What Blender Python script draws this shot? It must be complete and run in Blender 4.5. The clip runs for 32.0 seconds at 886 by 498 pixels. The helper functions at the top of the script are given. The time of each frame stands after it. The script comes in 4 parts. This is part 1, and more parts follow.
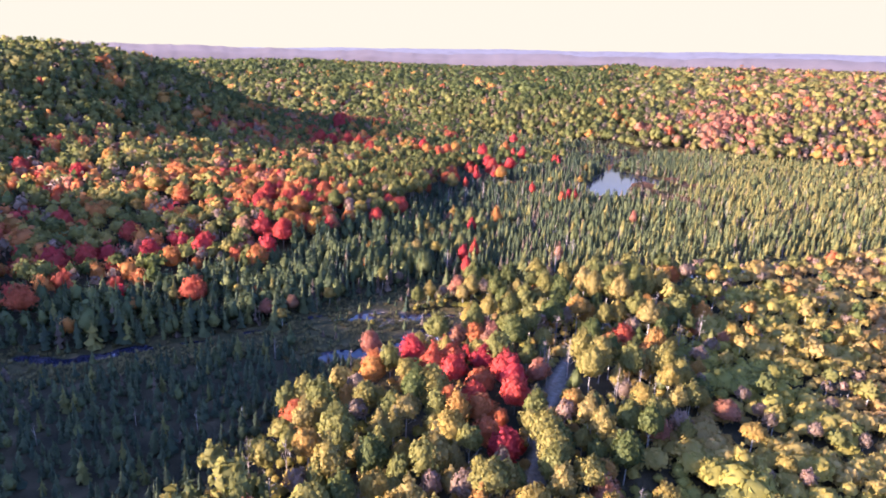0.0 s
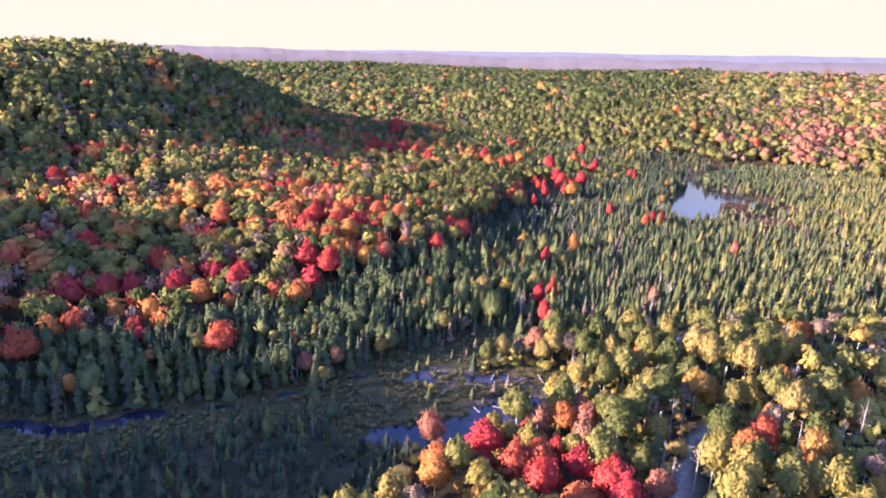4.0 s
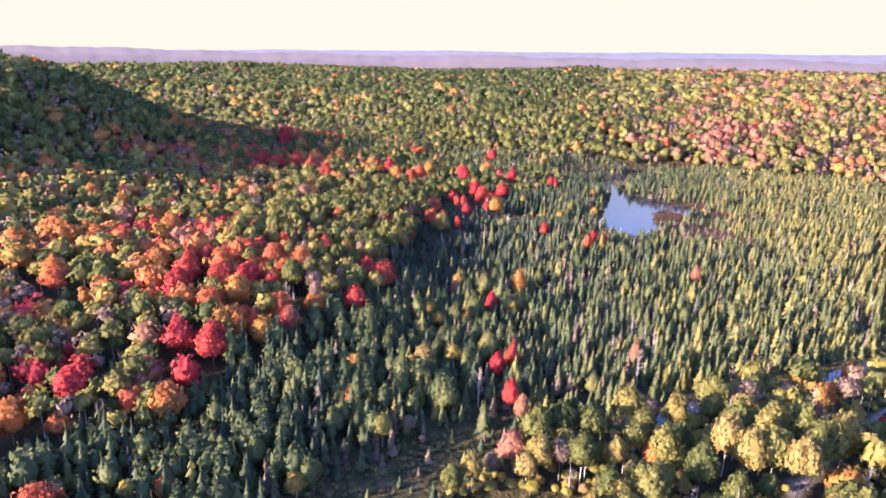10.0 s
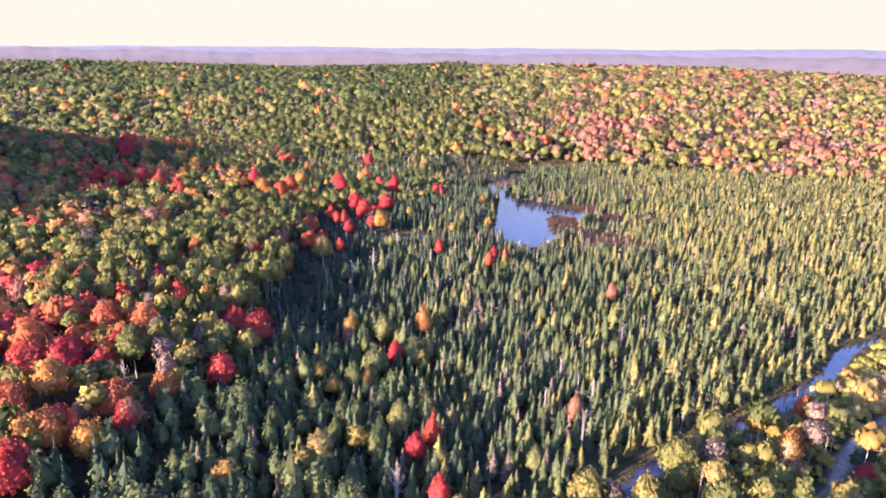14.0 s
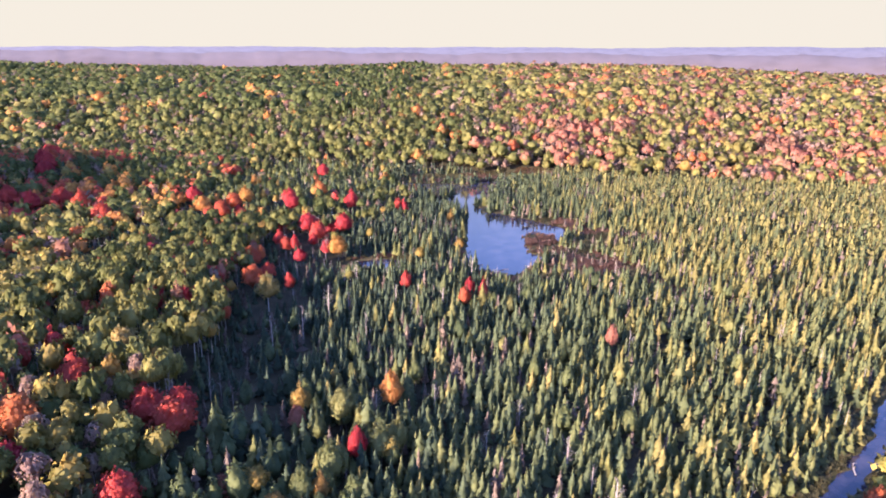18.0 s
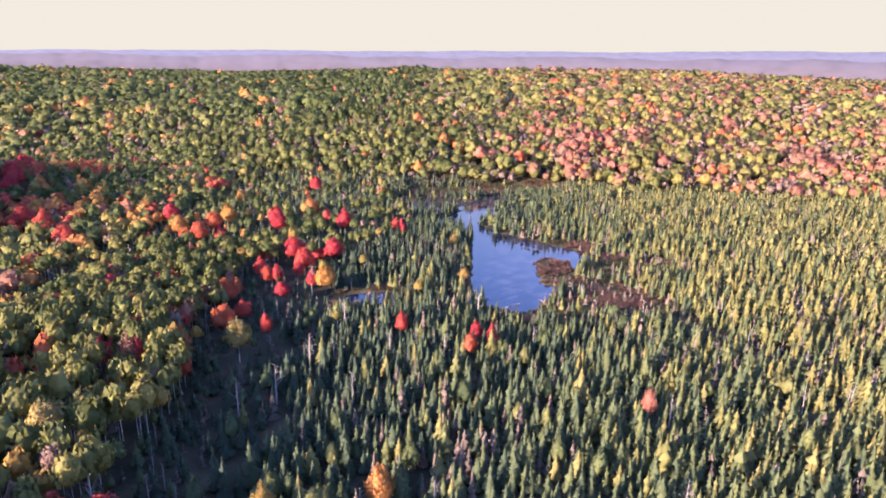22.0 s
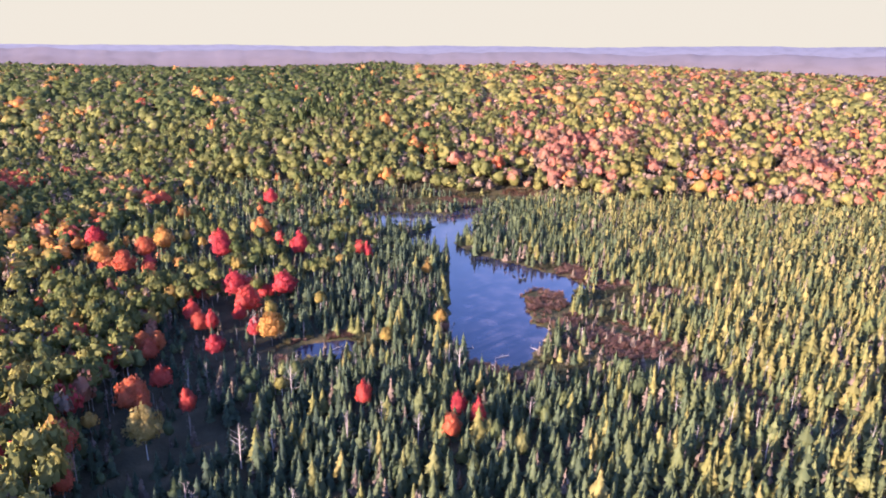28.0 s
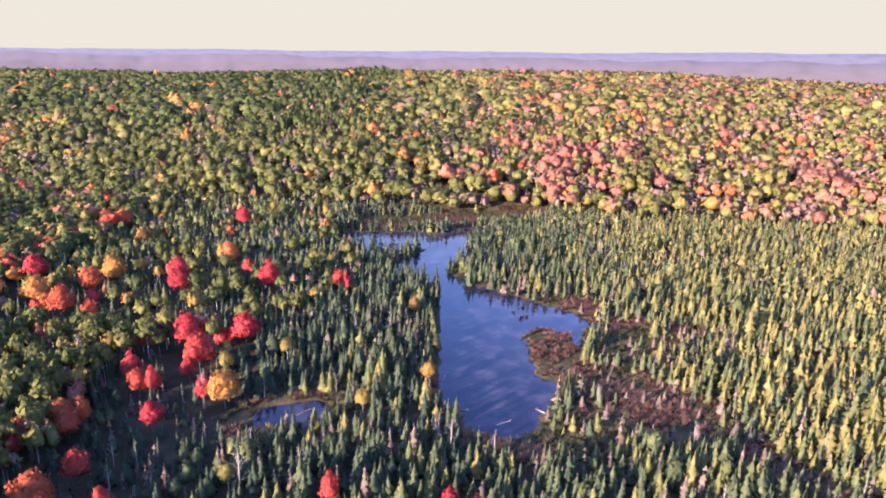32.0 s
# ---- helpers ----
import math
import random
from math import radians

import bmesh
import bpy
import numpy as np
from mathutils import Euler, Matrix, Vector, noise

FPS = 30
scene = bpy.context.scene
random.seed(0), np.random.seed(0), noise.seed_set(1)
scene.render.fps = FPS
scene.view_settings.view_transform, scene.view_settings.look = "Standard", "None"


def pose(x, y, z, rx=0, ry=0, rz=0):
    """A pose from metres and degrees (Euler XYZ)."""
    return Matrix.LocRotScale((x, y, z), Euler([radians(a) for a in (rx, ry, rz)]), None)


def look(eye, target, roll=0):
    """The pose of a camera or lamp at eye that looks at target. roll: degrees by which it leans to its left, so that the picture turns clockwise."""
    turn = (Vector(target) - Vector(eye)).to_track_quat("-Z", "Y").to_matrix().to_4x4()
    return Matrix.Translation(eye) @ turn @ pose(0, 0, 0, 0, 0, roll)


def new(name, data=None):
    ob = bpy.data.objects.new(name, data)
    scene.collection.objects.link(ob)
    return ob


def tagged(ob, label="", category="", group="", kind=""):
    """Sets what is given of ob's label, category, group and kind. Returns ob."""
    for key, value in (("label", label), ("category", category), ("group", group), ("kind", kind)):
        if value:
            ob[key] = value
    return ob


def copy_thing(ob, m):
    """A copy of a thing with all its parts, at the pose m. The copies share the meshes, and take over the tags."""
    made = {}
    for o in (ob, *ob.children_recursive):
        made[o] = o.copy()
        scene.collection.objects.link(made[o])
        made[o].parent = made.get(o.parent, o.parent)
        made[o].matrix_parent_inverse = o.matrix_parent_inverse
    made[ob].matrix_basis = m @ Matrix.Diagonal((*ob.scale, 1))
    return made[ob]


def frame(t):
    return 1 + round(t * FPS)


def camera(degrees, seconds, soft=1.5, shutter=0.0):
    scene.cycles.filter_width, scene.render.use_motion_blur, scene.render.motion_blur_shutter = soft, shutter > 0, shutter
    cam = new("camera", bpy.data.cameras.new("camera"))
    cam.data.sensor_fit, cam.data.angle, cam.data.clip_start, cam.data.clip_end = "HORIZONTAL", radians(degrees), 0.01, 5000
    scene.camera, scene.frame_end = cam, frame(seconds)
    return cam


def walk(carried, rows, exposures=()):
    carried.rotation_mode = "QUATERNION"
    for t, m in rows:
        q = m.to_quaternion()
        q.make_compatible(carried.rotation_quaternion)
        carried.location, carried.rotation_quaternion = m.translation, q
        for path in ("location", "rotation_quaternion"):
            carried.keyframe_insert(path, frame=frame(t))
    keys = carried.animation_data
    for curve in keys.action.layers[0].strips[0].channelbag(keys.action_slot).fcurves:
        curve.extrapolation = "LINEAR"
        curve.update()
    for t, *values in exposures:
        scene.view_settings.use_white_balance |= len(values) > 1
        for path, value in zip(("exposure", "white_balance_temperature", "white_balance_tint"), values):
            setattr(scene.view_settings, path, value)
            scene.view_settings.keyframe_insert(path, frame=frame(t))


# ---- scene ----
cam = camera(69.5, 32.0, soft=1.9)
PATH = [
    (0, (73.387, -128.483, 93.588), (72.653, -126.719, 92.998), 2.0),
    (0.5, (70.783, -123.838, 93.464), (70.03, -122.081, 92.875), 2.0),
    (1, (67.483, -118.707, 93.59), (66.672, -116.977, 92.999), 2.1),
    (1.5, (64.367, -113.667, 93.533), (63.518, -111.955, 92.943), 2.3),
    (2, (60.844, -108.529, 93.618), (59.979, -106.825, 93.028), 2.3),
    (2.5, (57.693, -103.756, 93.54), (56.822, -102.055, 92.949), 2.3),
    (3, (54.28, -99.126, 93.458), (53.405, -97.426, 92.869), 2.2),
    (3.5, (51.237, -94.957, 93.317), (50.362, -93.258, 92.729), 2.1),
    (5.5, (38.017, -78.83, 93.442), (37.126, -77.138, 92.855), 2.4),
    (6, (34.769, -74.753, 93.478), (33.883, -73.059, 92.89), 2.3),
    (6.5, (31.413, -70.364, 93.39), (30.543, -68.661, 92.803), 2.3),
    (7, (28.186, -65.992, 93.334), (27.33, -64.283, 92.748), 2.2),
    (7.5, (25.169, -61.377, 93.389), (24.339, -59.654, 92.804), 2.2),
    (8, (22.211, -57.302, 93.193), (21.437, -55.553, 92.61), 2.0),
    (8.5, (19.252, -52.593, 93.198), (18.547, -50.814, 92.616), 1.9),
    (9, (16.411, -48.158, 93.213), (15.755, -46.361, 92.631), 1.8),
    (9.5, (13.868, -43.527, 93.225), (13.248, -41.716, 92.643), 1.7),
    (10, (11.453, -38.586, 93.22), (10.877, -36.761, 92.639), 1.7),
    (10.5, (9.005, -33.622, 93.46), (8.473, -31.785, 92.877), 1.5),
    (11, (6.477, -29.155, 93.685), (5.971, -27.31, 93.102), 1.7),
    (11.5, (3.994, -24.041, 93.789), (3.509, -22.191, 93.204), 1.8),
    (12, (1.971, -18.986, 93.693), (1.499, -17.133, 93.108), 1.8),
    (12.5, (-0.049, -13.902, 93.656), (-0.485, -12.04, 93.071), 1.8),
    (13, (-1.766, -9.024, 93.734), (-2.123, -7.145, 93.15), 1.7),
    (13.5, (-3.868, -3.593, 93.758), (-4.1, -1.693, 93.176), 1.6),
    (14, (-5.445, 1.425, 93.726), (-5.636, 3.329, 93.144), 1.5),
    (14.5, (-6.772, 6.816, 93.758), (-6.93, 8.723, 93.178), 1.5),
    (16.5, (-11.229, 27.343, 94.331), (-11.301, 29.255, 93.747), 1.2),
    (17, (-11.731, 32.509, 94.338), (-11.799, 34.421, 93.755), 1.1),
    (17.5, (-12.126, 38.771, 94.708), (-12.193, 40.683, 94.125), 1.2),
    (18, (-12.619, 44.574, 94.665), (-12.686, 46.486, 94.083), 1.2),
    (18.5, (-12.924, 50.471, 94.784), (-12.993, 52.383, 94.203), 1.2),
    (19, (-13.305, 56.058, 94.847), (-13.375, 57.97, 94.267), 1.2),
    (19.5, (-13.532, 62.083, 94.969), (-13.604, 63.996, 94.389), 1.2),
    (20, (-13.701, 67.687, 95.124), (-13.775, 69.6, 94.543), 1.1),
    (20.5, (-13.991, 73.08, 95.432), (-14.066, 74.993, 94.857), 1.1),
    (21, (-14.032, 77.229, 95.516), (-14.107, 79.143, 94.942), 1.1),
    (21.5, (-14.139, 80.35, 95.546), (-14.212, 82.264, 94.972), 1.2),
    (22, (-14.344, 82.656, 95.469), (-14.417, 84.571, 94.897), 1.3),
    (22.5, (-14.397, 84.557, 95.279), (-14.471, 86.471, 94.706), 1.3),
    (23, (-14.388, 87.229, 95.423), (-14.464, 89.144, 94.849), 1.3),
    (23.5, (-14.263, 90.37, 95.138), (-14.343, 92.283, 94.561), 1.2),
    (24, (-14.06, 94.054, 94.888), (-14.148, 95.967, 94.311), 1.1),
    (24.5, (-14.315, 97.538, 94.775), (-14.412, 99.45, 94.197), 1.1),
    (26.5, (-15.459, 116.532, 95.977), (-15.465, 118.445, 95.395), 1.3),
    (27, (-15.928, 121.345, 96.165), (-15.91, 123.258, 95.582), 1.3),
    (27.5, (-16.1, 126.379, 96.289), (-16.085, 128.292, 95.706), 1.2),
    (28, (-16.137, 131.853, 96.439), (-16.124, 133.766, 95.855), 1.3),
    (28.5, (-16.151, 137.065, 96.494), (-16.139, 138.977, 95.909), 1.3),
    (29, (-16.085, 143.078, 96.582), (-16.073, 144.99, 95.997), 1.2),
    (29.5, (-15.776, 148.459, 96.773), (-15.765, 150.372, 96.19), 1.2),
    (30, (-15.609, 154.489, 96.847), (-15.594, 156.402, 96.265), 1.3),
    (30.5, (-15.709, 159.296, 96.639), (-15.69, 161.21, 96.061), 1.4),
    (31, (-15.341, 164.166, 96.632), (-15.317, 166.082, 96.06), 1.3),
    (31.5, (-15.267, 167.493, 96.51), (-15.239, 169.409, 95.939), 1.4),
    (32, (-15.083, 169.841, 96.308), (-15.046, 171.758, 95.739), 1.5),
]
walk(cam, [(t, look(eye, target, roll)) for t, eye, target, roll in PATH],
     exposures=[(0, 2.62, 5850, 31), (6, 2.66, 5850, 31), (13, 2.66, 5850, 31), (17, 2.5, 5830, 31), (24, 2.44, 5830, 31), (32, 2.4, 5830, 31)])

# ---- world, sun and exposure ----
SUN_FROM = Vector((-0.73, -0.68, 0.27)).normalized()
world = bpy.data.worlds.new("world")
scene.world = world
world.use_nodes = True
wn, wl = world.node_tree.nodes, world.node_tree.links
sky = wn.new("ShaderNodeTexSky")
sky.sky_type, sky.sun_disc = "NISHITA", False
sky.sun_elevation = math.asin(SUN_FROM.z)
sky.sun_rotation = math.atan2(SUN_FROM.x, SUN_FROM.y)
sky.air_density, sky.dust_density, sky.ozone_density = 1.0, 0.35, 2.5
wn["Background"].inputs["Strength"].default_value = 0.13
# cream haze along the whole horizon, clear blue above it
way, part_z, rise, blue, haze = wn.new("ShaderNodeTexCoord"), wn.new("ShaderNodeSeparateXYZ"), wn.new("ShaderNodeMapRange"), wn.new("ShaderNodeMixRGB"), wn.new("ShaderNodeMixRGB")
wl.new(way.outputs["Generated"], part_z.inputs[0])
wl.new(part_z.outputs["Z"], rise.inputs["Value"])
rise.interpolation_type = "SMOOTHSTEP"
rise.inputs["From Min"].default_value, rise.inputs["From Max"].default_value = 0.10, 0.40
blue.blend_type, blue.inputs["Fac"].default_value, blue.inputs["Color2"].default_value = "MULTIPLY", 1.0, (0.92, 0.92, 1.18, 1)
wl.new(sky.outputs[0], blue.inputs["Color1"])
haze.inputs["Color1"].default_value = (1.25, 1.21, 0.84, 1)
wl.new(rise.outputs[0], haze.inputs["Fac"])
wl.new(blue.outputs[0], haze.inputs["Color2"])
wl.new(haze.outputs[0], wn["Background"].inputs["Color"])
sun = new("sun", bpy.data.lights.new("sun", "SUN"))
sun.data.energy, sun.data.angle, sun.data.color = 4.6, radians(2.0), (1.0, 0.82, 0.61)
sun.matrix_world = look(SUN_FROM * 400, (0, 0, 0))

# ---- lie of the land ----
WET = [  # water: ends and half-width
    (-1, 342, 2, 426, 12), (5, 330, 14, 350, 12), (14, 421, 38, 400, 8), (18, 360, 34, 398, 13), (40, 398, 53, 394, 3), (11, 374, 14, 402, 8),
    (-62, 518, -22, 520, 8), (-47, 500, -12, 508, 11), (-22, 458, -5, 492, 11), (8, 534, -8, 505, 10), (-16, 458, -4, 436, 6),
    (-58, 327, -48, 330, 7),
]
CREEK = [(20, 122), (30, 134), (44, 147), (60, 160), (77, 174), (98, 194), (113, 214), (140, 236), (190, 258), (260, 280)]
BEAVER = [(-2, 62, -12, 42, 9), (-12, 42, -26, 30, 7), (-34, 60, -8, 74, 4), (-50, 42, -34, 60, 2.5)]
RUN = [(-44, 68), (-50, 56), (-57, 41), (-68, 23), (-85, 5), (-98, -12), (-112, -16)]
FEN = [  # open fen and meadow with no wood on it
    (-46, 48, -24, 94, 9), (-100, -22, -48, 34, 7), (-30, 32, -4, 70, 13), (42, 350, 60, 324, 11), (30, 328, 64, 322, 6), (64, 322, 78, 298, 3), (50, 368, 62, 392, 8), (58, 366, 84, 390, 5),
    (2, 322, 26, 312, 7), (-46, 546, 42, 574, 13), (-184, 550, -158, 558, 5), (20, 392, 42, 412, 12), (0, 345, 30, 400, 15),
    (-60, 323, -47, 333, 8), (-22, 98, 14, 122, 3),
]
MUD = [(-4, 70, -24, 64, 6), (-2, 66, -10, 54, 6), (-36, 62, -24, 66, 3)]
ISLAND = [(28, 358, 28, 382, 8)]
TRACK = [(50, -40), (47, -10), (43, 20), (41, 58), (46, 74), (52, 104), (80, 146), (104, 172), (130, 190)]


def chain(points, r):
    return [(*a, *b, r) for a, b in zip(points, points[1:])]


def reach(x, y, segments):
    """Distance from the nearest of the capsules: negative inside."""
    best = np.full(np.shape(x), 1e9)
    for x1, y1, x2, y2, r in segments:
        dx, dy = x2 - x1, y2 - y1
        s = np.clip(((x - x1) * dx + (y - y1) * dy) / (dx * dx + dy * dy + 1e-9), 0, 1)
        best = np.minimum(best, np.hypot(x - x1 - s * dx, y - y1 - s * dy) - r)
    return best


def wave(x, y, size, seed=0.0):
    """Soft uneven values between about -1 and 1."""
    a, b = x / size, y / size
    v = np.sin(a * 1.0 + 1.7 * np.sin(b * 0.83 + seed) + seed) + np.sin(b * 1.13 + 1.4 * np.sin(a * 0.71 - seed) + 2.1 * seed)
    v = v + 0.6 * np.sin(a * 2.3 - b * 1.9 + 1.3 * seed) + 0.5 * np.sin(a * 2.9 + b * 3.3 + 0.7 * seed + np.sin(a * 1.3))
    return v / 2.6


WATER_ALL = WET + chain(CREEK[:7], 3.1) + chain(CREEK[6:], 2.0) + BEAVER + chain(RUN[:5], 1.1) + chain(RUN[4:], 3.2)
FEN_ALL = FEN + chain(CREEK[:7], 5.0) + chain(CREEK[6:], 3.0) + chain(RUN, 2.6)


def water_reach(x, y):
    w = reach(x, y, WATER_ALL) + 1.3 * wave(x, y, 2.2, 1.0) + 0.8 * wave(x, y, 0.9, 2.0)
    w = w + np.clip(1 - reach(x, y, BEAVER) / 4, 0, 1) * (1.6 + 3.2 * wave(x, y, 4.1, 7.0) + 1.5 * wave(x, y, 1.6, 3.0))
    w = np.maximum(w, -reach(x, y, ISLAND) - 1.5 * wave(x, y, 1.7, 4.0))
    return w


def hump(x, y, cx, cy, sx, sy):
    return np.exp(-0.5 * (((x - cx) / sx) ** 2 + ((y - cy) / sy) ** 2))


def hills(x, y):
    q = ((x + 530) / np.where(x > -530, 125, 220)) ** 2 + ((y - 270) / np.where(y > 270, 150, 180)) ** 2
    z = 76 * np.exp(-0.35 * q**1.4)
    z = z + 8 * hump(x, y, -390, 170, 45, 60) + 5 * hump(x, y, -385, 350, 55, 65) + 6 * hump(x, y, -310, 490, 50, 50) + 17 * hump(x, y, -250, 150, 75, 70) + 9 * hump(x, y, -118, 138, 38, 40)
    # unseen ridge behind the start of the flight, added to shade the valley
    z = z + np.maximum(101 * hump(x, y, -290, -215, 100, 90), np.maximum(104 * hump(x, y, -385, -130, 85, 75), 84 * hump(x, y, -470, -40, 80, 70)))
    edge = 572 - 0.16 * np.clip(x, 0, 140) + 0.25 * np.clip(x - 140, 0, 300) + 0.30 * np.clip(-x - 100, 0, 300)
    d = np.maximum(y - edge, 0)
    z = z + 67 * (1 - np.exp(-d / 250)) * (1 - 0.12 * np.tanh((-x - 50) / 250))
    z = z * np.exp(-(np.maximum(np.hypot(x, y) - 1150, 0) / 700) ** 2)
    z = z + 5 * hump(x, y, 60, 20, 40, 60)
    return z


def land(x, y):
    """Height of the ground."""
    x, y = np.asarray(x, float), np.asarray(y, float)
    r = np.hypot(x, y)
    flat = np.clip(reach(x, y, FEN_ALL + WATER_ALL) / 25, 0, 1)
    z = hills(x, y) * np.clip(flat * 1.5 + 0.0, 0, 1) ** 0.7
    z = z + flat * (0.5 + 0.5 * wave(x, y, 14, 3.0)) + np.clip(r / 600 - 0.6, 0, 1) * 5 * wave(x, y, 90, 5.0)
    return z + np.clip(water_reach(x, y) * 0.35, -1.3, 0.25)

# ---- materials ----
def ramp_of(tree, stops):
    r = tree.nodes.new("ShaderNodeValToRGB")
    e = r.color_ramp.elements
    while len(e) < len(stops):
        e.new(0.5)
    for el, (p, c) in zip(e, stops):
        el.position, el.color = p, (*c, 1)
    return r


def blank(name):
    m = bpy.data.materials.new(name)
    m.use_nodes = True
    return m, m.node_tree, m.node_tree.nodes["Principled BSDF"]


def math_node(tree, op, a, b):
    n = tree.nodes.new("ShaderNodeMath")
    n.operation = op
    for k, v in enumerate((a, b)):
        if isinstance(v, (int, float)):
            n.inputs[k].default_value = v
        else:
            tree.links.new(v, n.inputs[k])
    return n.outputs[0]


def noise_node(tree, scale, detail=3.0):
    g = tree.nodes.new("ShaderNodeNewGeometry")
    n = tree.nodes.new("ShaderNodeTexNoise")
    n.inputs["Scale"].default_value, n.inputs["Detail"].default_value = scale, detail
    tree.links.new(g.outputs["Position"], n.inputs["Vector"])
    return n.outputs["Fac"]


def foliage(name, stops, leafy=0.45):
    """Leaves: a hue for each tree, another for each spray, some light through them; sprays are shaded as the soft outside of the crown."""
    m, t, p = blank(name)
    m.cycles.use_bump_map_correction = False
    tint = t.nodes.new("ShaderNodeAttribute")
    tint.attribute_name = "tint"
    info, geo = t.nodes.new("ShaderNodeObjectInfo"), t.nodes.new("ShaderNodeNewGeometry")
    lone = math_node(t, "LESS_THAN", tint.outputs["Fac"], 0.005)
    own = math_node(t, "ADD", tint.outputs["Fac"], math_node(t, "MULTIPLY", lone, info.outputs["Random"]))
    spray = math_node(t, "MULTIPLY", math_node(t, "SUBTRACT", geo.outputs["Random Per Island"], 0.5), 0.14)
    patch = math_node(t, "MULTIPLY", math_node(t, "SUBTRACT", noise_node(t, 0.9), 0.5), 0.2)
    r = ramp_of(t, stops)
    t.links.new(math_node(t, "ADD", math_node(t, "ADD", own, spray), patch), r.inputs["Fac"])
    hsv = t.nodes.new("ShaderNodeHueSaturation")
    t.links.new(r.outputs["Color"], hsv.inputs["Color"])
    t.links.new(math_node(t, "ADD", math_node(t, "MULTIPLY", geo.outputs["Random Per Island"], 0.42), 0.76), hsv.inputs["Value"])
    t.links.new(hsv.outputs["Color"], p.inputs["Base Color"])
    p.inputs["Roughness"].default_value, p.inputs["Specular IOR Level"].default_value = 0.75, 0.2
    puff, turn, unit = t.nodes.new("ShaderNodeAttribute"), t.nodes.new("ShaderNodeVectorTransform"), t.nodes.new("ShaderNodeVectorMath")
    puff.attribute_name, unit.operation = "puff", "NORMALIZE"
    turn.vector_type, turn.convert_from, turn.convert_to = "NORMAL", "OBJECT", "WORLD"
    t.links.new(puff.outputs["Vector"], turn.inputs[0])
    t.links.new(turn.outputs[0], unit.inputs[0])
    t.links.new(unit.outputs[0], p.inputs["Normal"])
    through_leaf, mix = t.nodes.new("ShaderNodeBsdfTranslucent"), t.nodes.new("ShaderNodeMixShader")
    t.links.new(hsv.outputs["Color"], through_leaf.inputs["Color"])
    mix.inputs["Fac"].default_value = leafy
    t.links.new(p.outputs[0], mix.inputs[1])
    t.links.new(through_leaf.outputs[0], mix.inputs[2])
    t.links.new(mix.outputs[0], t.nodes["Material Output"].inputs["Surface"])
    return m


def rough(name, stops, scale, bump=0.3, roughness=0.9, detail=6.0):
    m, t, p = blank(name)
    r = ramp_of(t, stops)
    fac = noise_node(t, scale, detail)
    t.links.new(fac, r.inputs["Fac"])
    t.links.new(r.outputs["Color"], p.inputs["Base Color"])
    b = t.nodes.new("ShaderNodeBump")
    b.inputs["Strength"].default_value = bump
    t.links.new(noise_node(t, scale * 6, 4.0), b.inputs["Height"])
    t.links.new(b.outputs["Normal"], p.inputs["Normal"])
    p.inputs["Roughness"].default_value, p.inputs["Specular IOR Level"].default_value = roughness, 0.2
    return m


LEAF = {
    "spruce": foliage("spruce_needles", [(0.0, (0.039, 0.059, 0.035)), (0.4, (0.077, 0.097, 0.044)), (0.75, (0.120, 0.131, 0.046)), (1.0, (0.157, 0.151, 0.051))], 0.3),
    "larch": foliage("larch_needles", [(0.0, (0.126, 0.131, 0.040)), (0.5, (0.180, 0.164, 0.047)), (1.0, (0.235, 0.190, 0.060))], 0.3),
    "cedar": foliage("cedar_sprays", [(0.0, (0.066, 0.089, 0.037)), (0.6, (0.123, 0.136, 0.045)), (1.0, (0.204, 0.187, 0.058))], 0.3),
    "green": foliage("green_leaves", [(0.0, (0.085, 0.107, 0.031)), (0.4, (0.194, 0.186, 0.052)), (0.75, (0.311, 0.246, 0.065)), (1.0, (0.332, 0.245, 0.083))]),
    "shrub": foliage("alder_leaves", [(0.0, (0.236, 0.223, 0.055)), (0.35, (0.378, 0.315, 0.066)), (0.7, (0.437, 0.304, 0.090)), (1.0, (0.378, 0.229, 0.090))]),
    "gold": foliage("yellow_leaves", [(0.0, (0.276, 0.228, 0.061)), (0.5, (0.360, 0.252, 0.061)), (1.0, (0.408, 0.216, 0.061))]),
    "orange": foliage("orange_leaves", [(0.0, (0.462, 0.242, 0.060)), (0.5, (0.506, 0.187, 0.060)), (1.0, (0.484, 0.127, 0.055))]),
    "red": foliage("red_leaves", [(0.0, (0.475, 0.126, 0.055)), (0.35, (0.495, 0.084, 0.055)), (0.7, (0.475, 0.059, 0.058)), (1.0, (0.356, 0.042, 0.047))]),
    "pink": foliage("faded_red_leaves", [(0.0, (0.364, 0.186, 0.099)), (0.5, (0.396, 0.155, 0.099)), (1.0, (0.331, 0.186, 0.099))]),
    "tan": foliage("withered_leaves", [(0.0, (0.237, 0.169, 0.118)), (0.5, (0.315, 0.215, 0.148)), (1.0, (0.372, 0.231, 0.166))]),
    "dry": foliage("dry_twigs", [(0.0, (0.090, 0.067, 0.048)), (0.5, (0.126, 0.091, 0.065)), (1.0, (0.162, 0.115, 0.078))], 0.1),
}
BARK = rough("grey_bark", [(0.2, (0.09, 0.075, 0.06)), (0.8, (0.20, 0.17, 0.14))], 6.0)
PALE_BARK = rough("pale_bark", [(0.25, (0.30, 0.28, 0.24)), (0.7, (0.62, 0.58, 0.52))], 5.0)
DEAD_BARK = rough("bleached_wood", [(0.2, (0.20, 0.165, 0.145)), (0.8, (0.36, 0.31, 0.275))], 4.0)


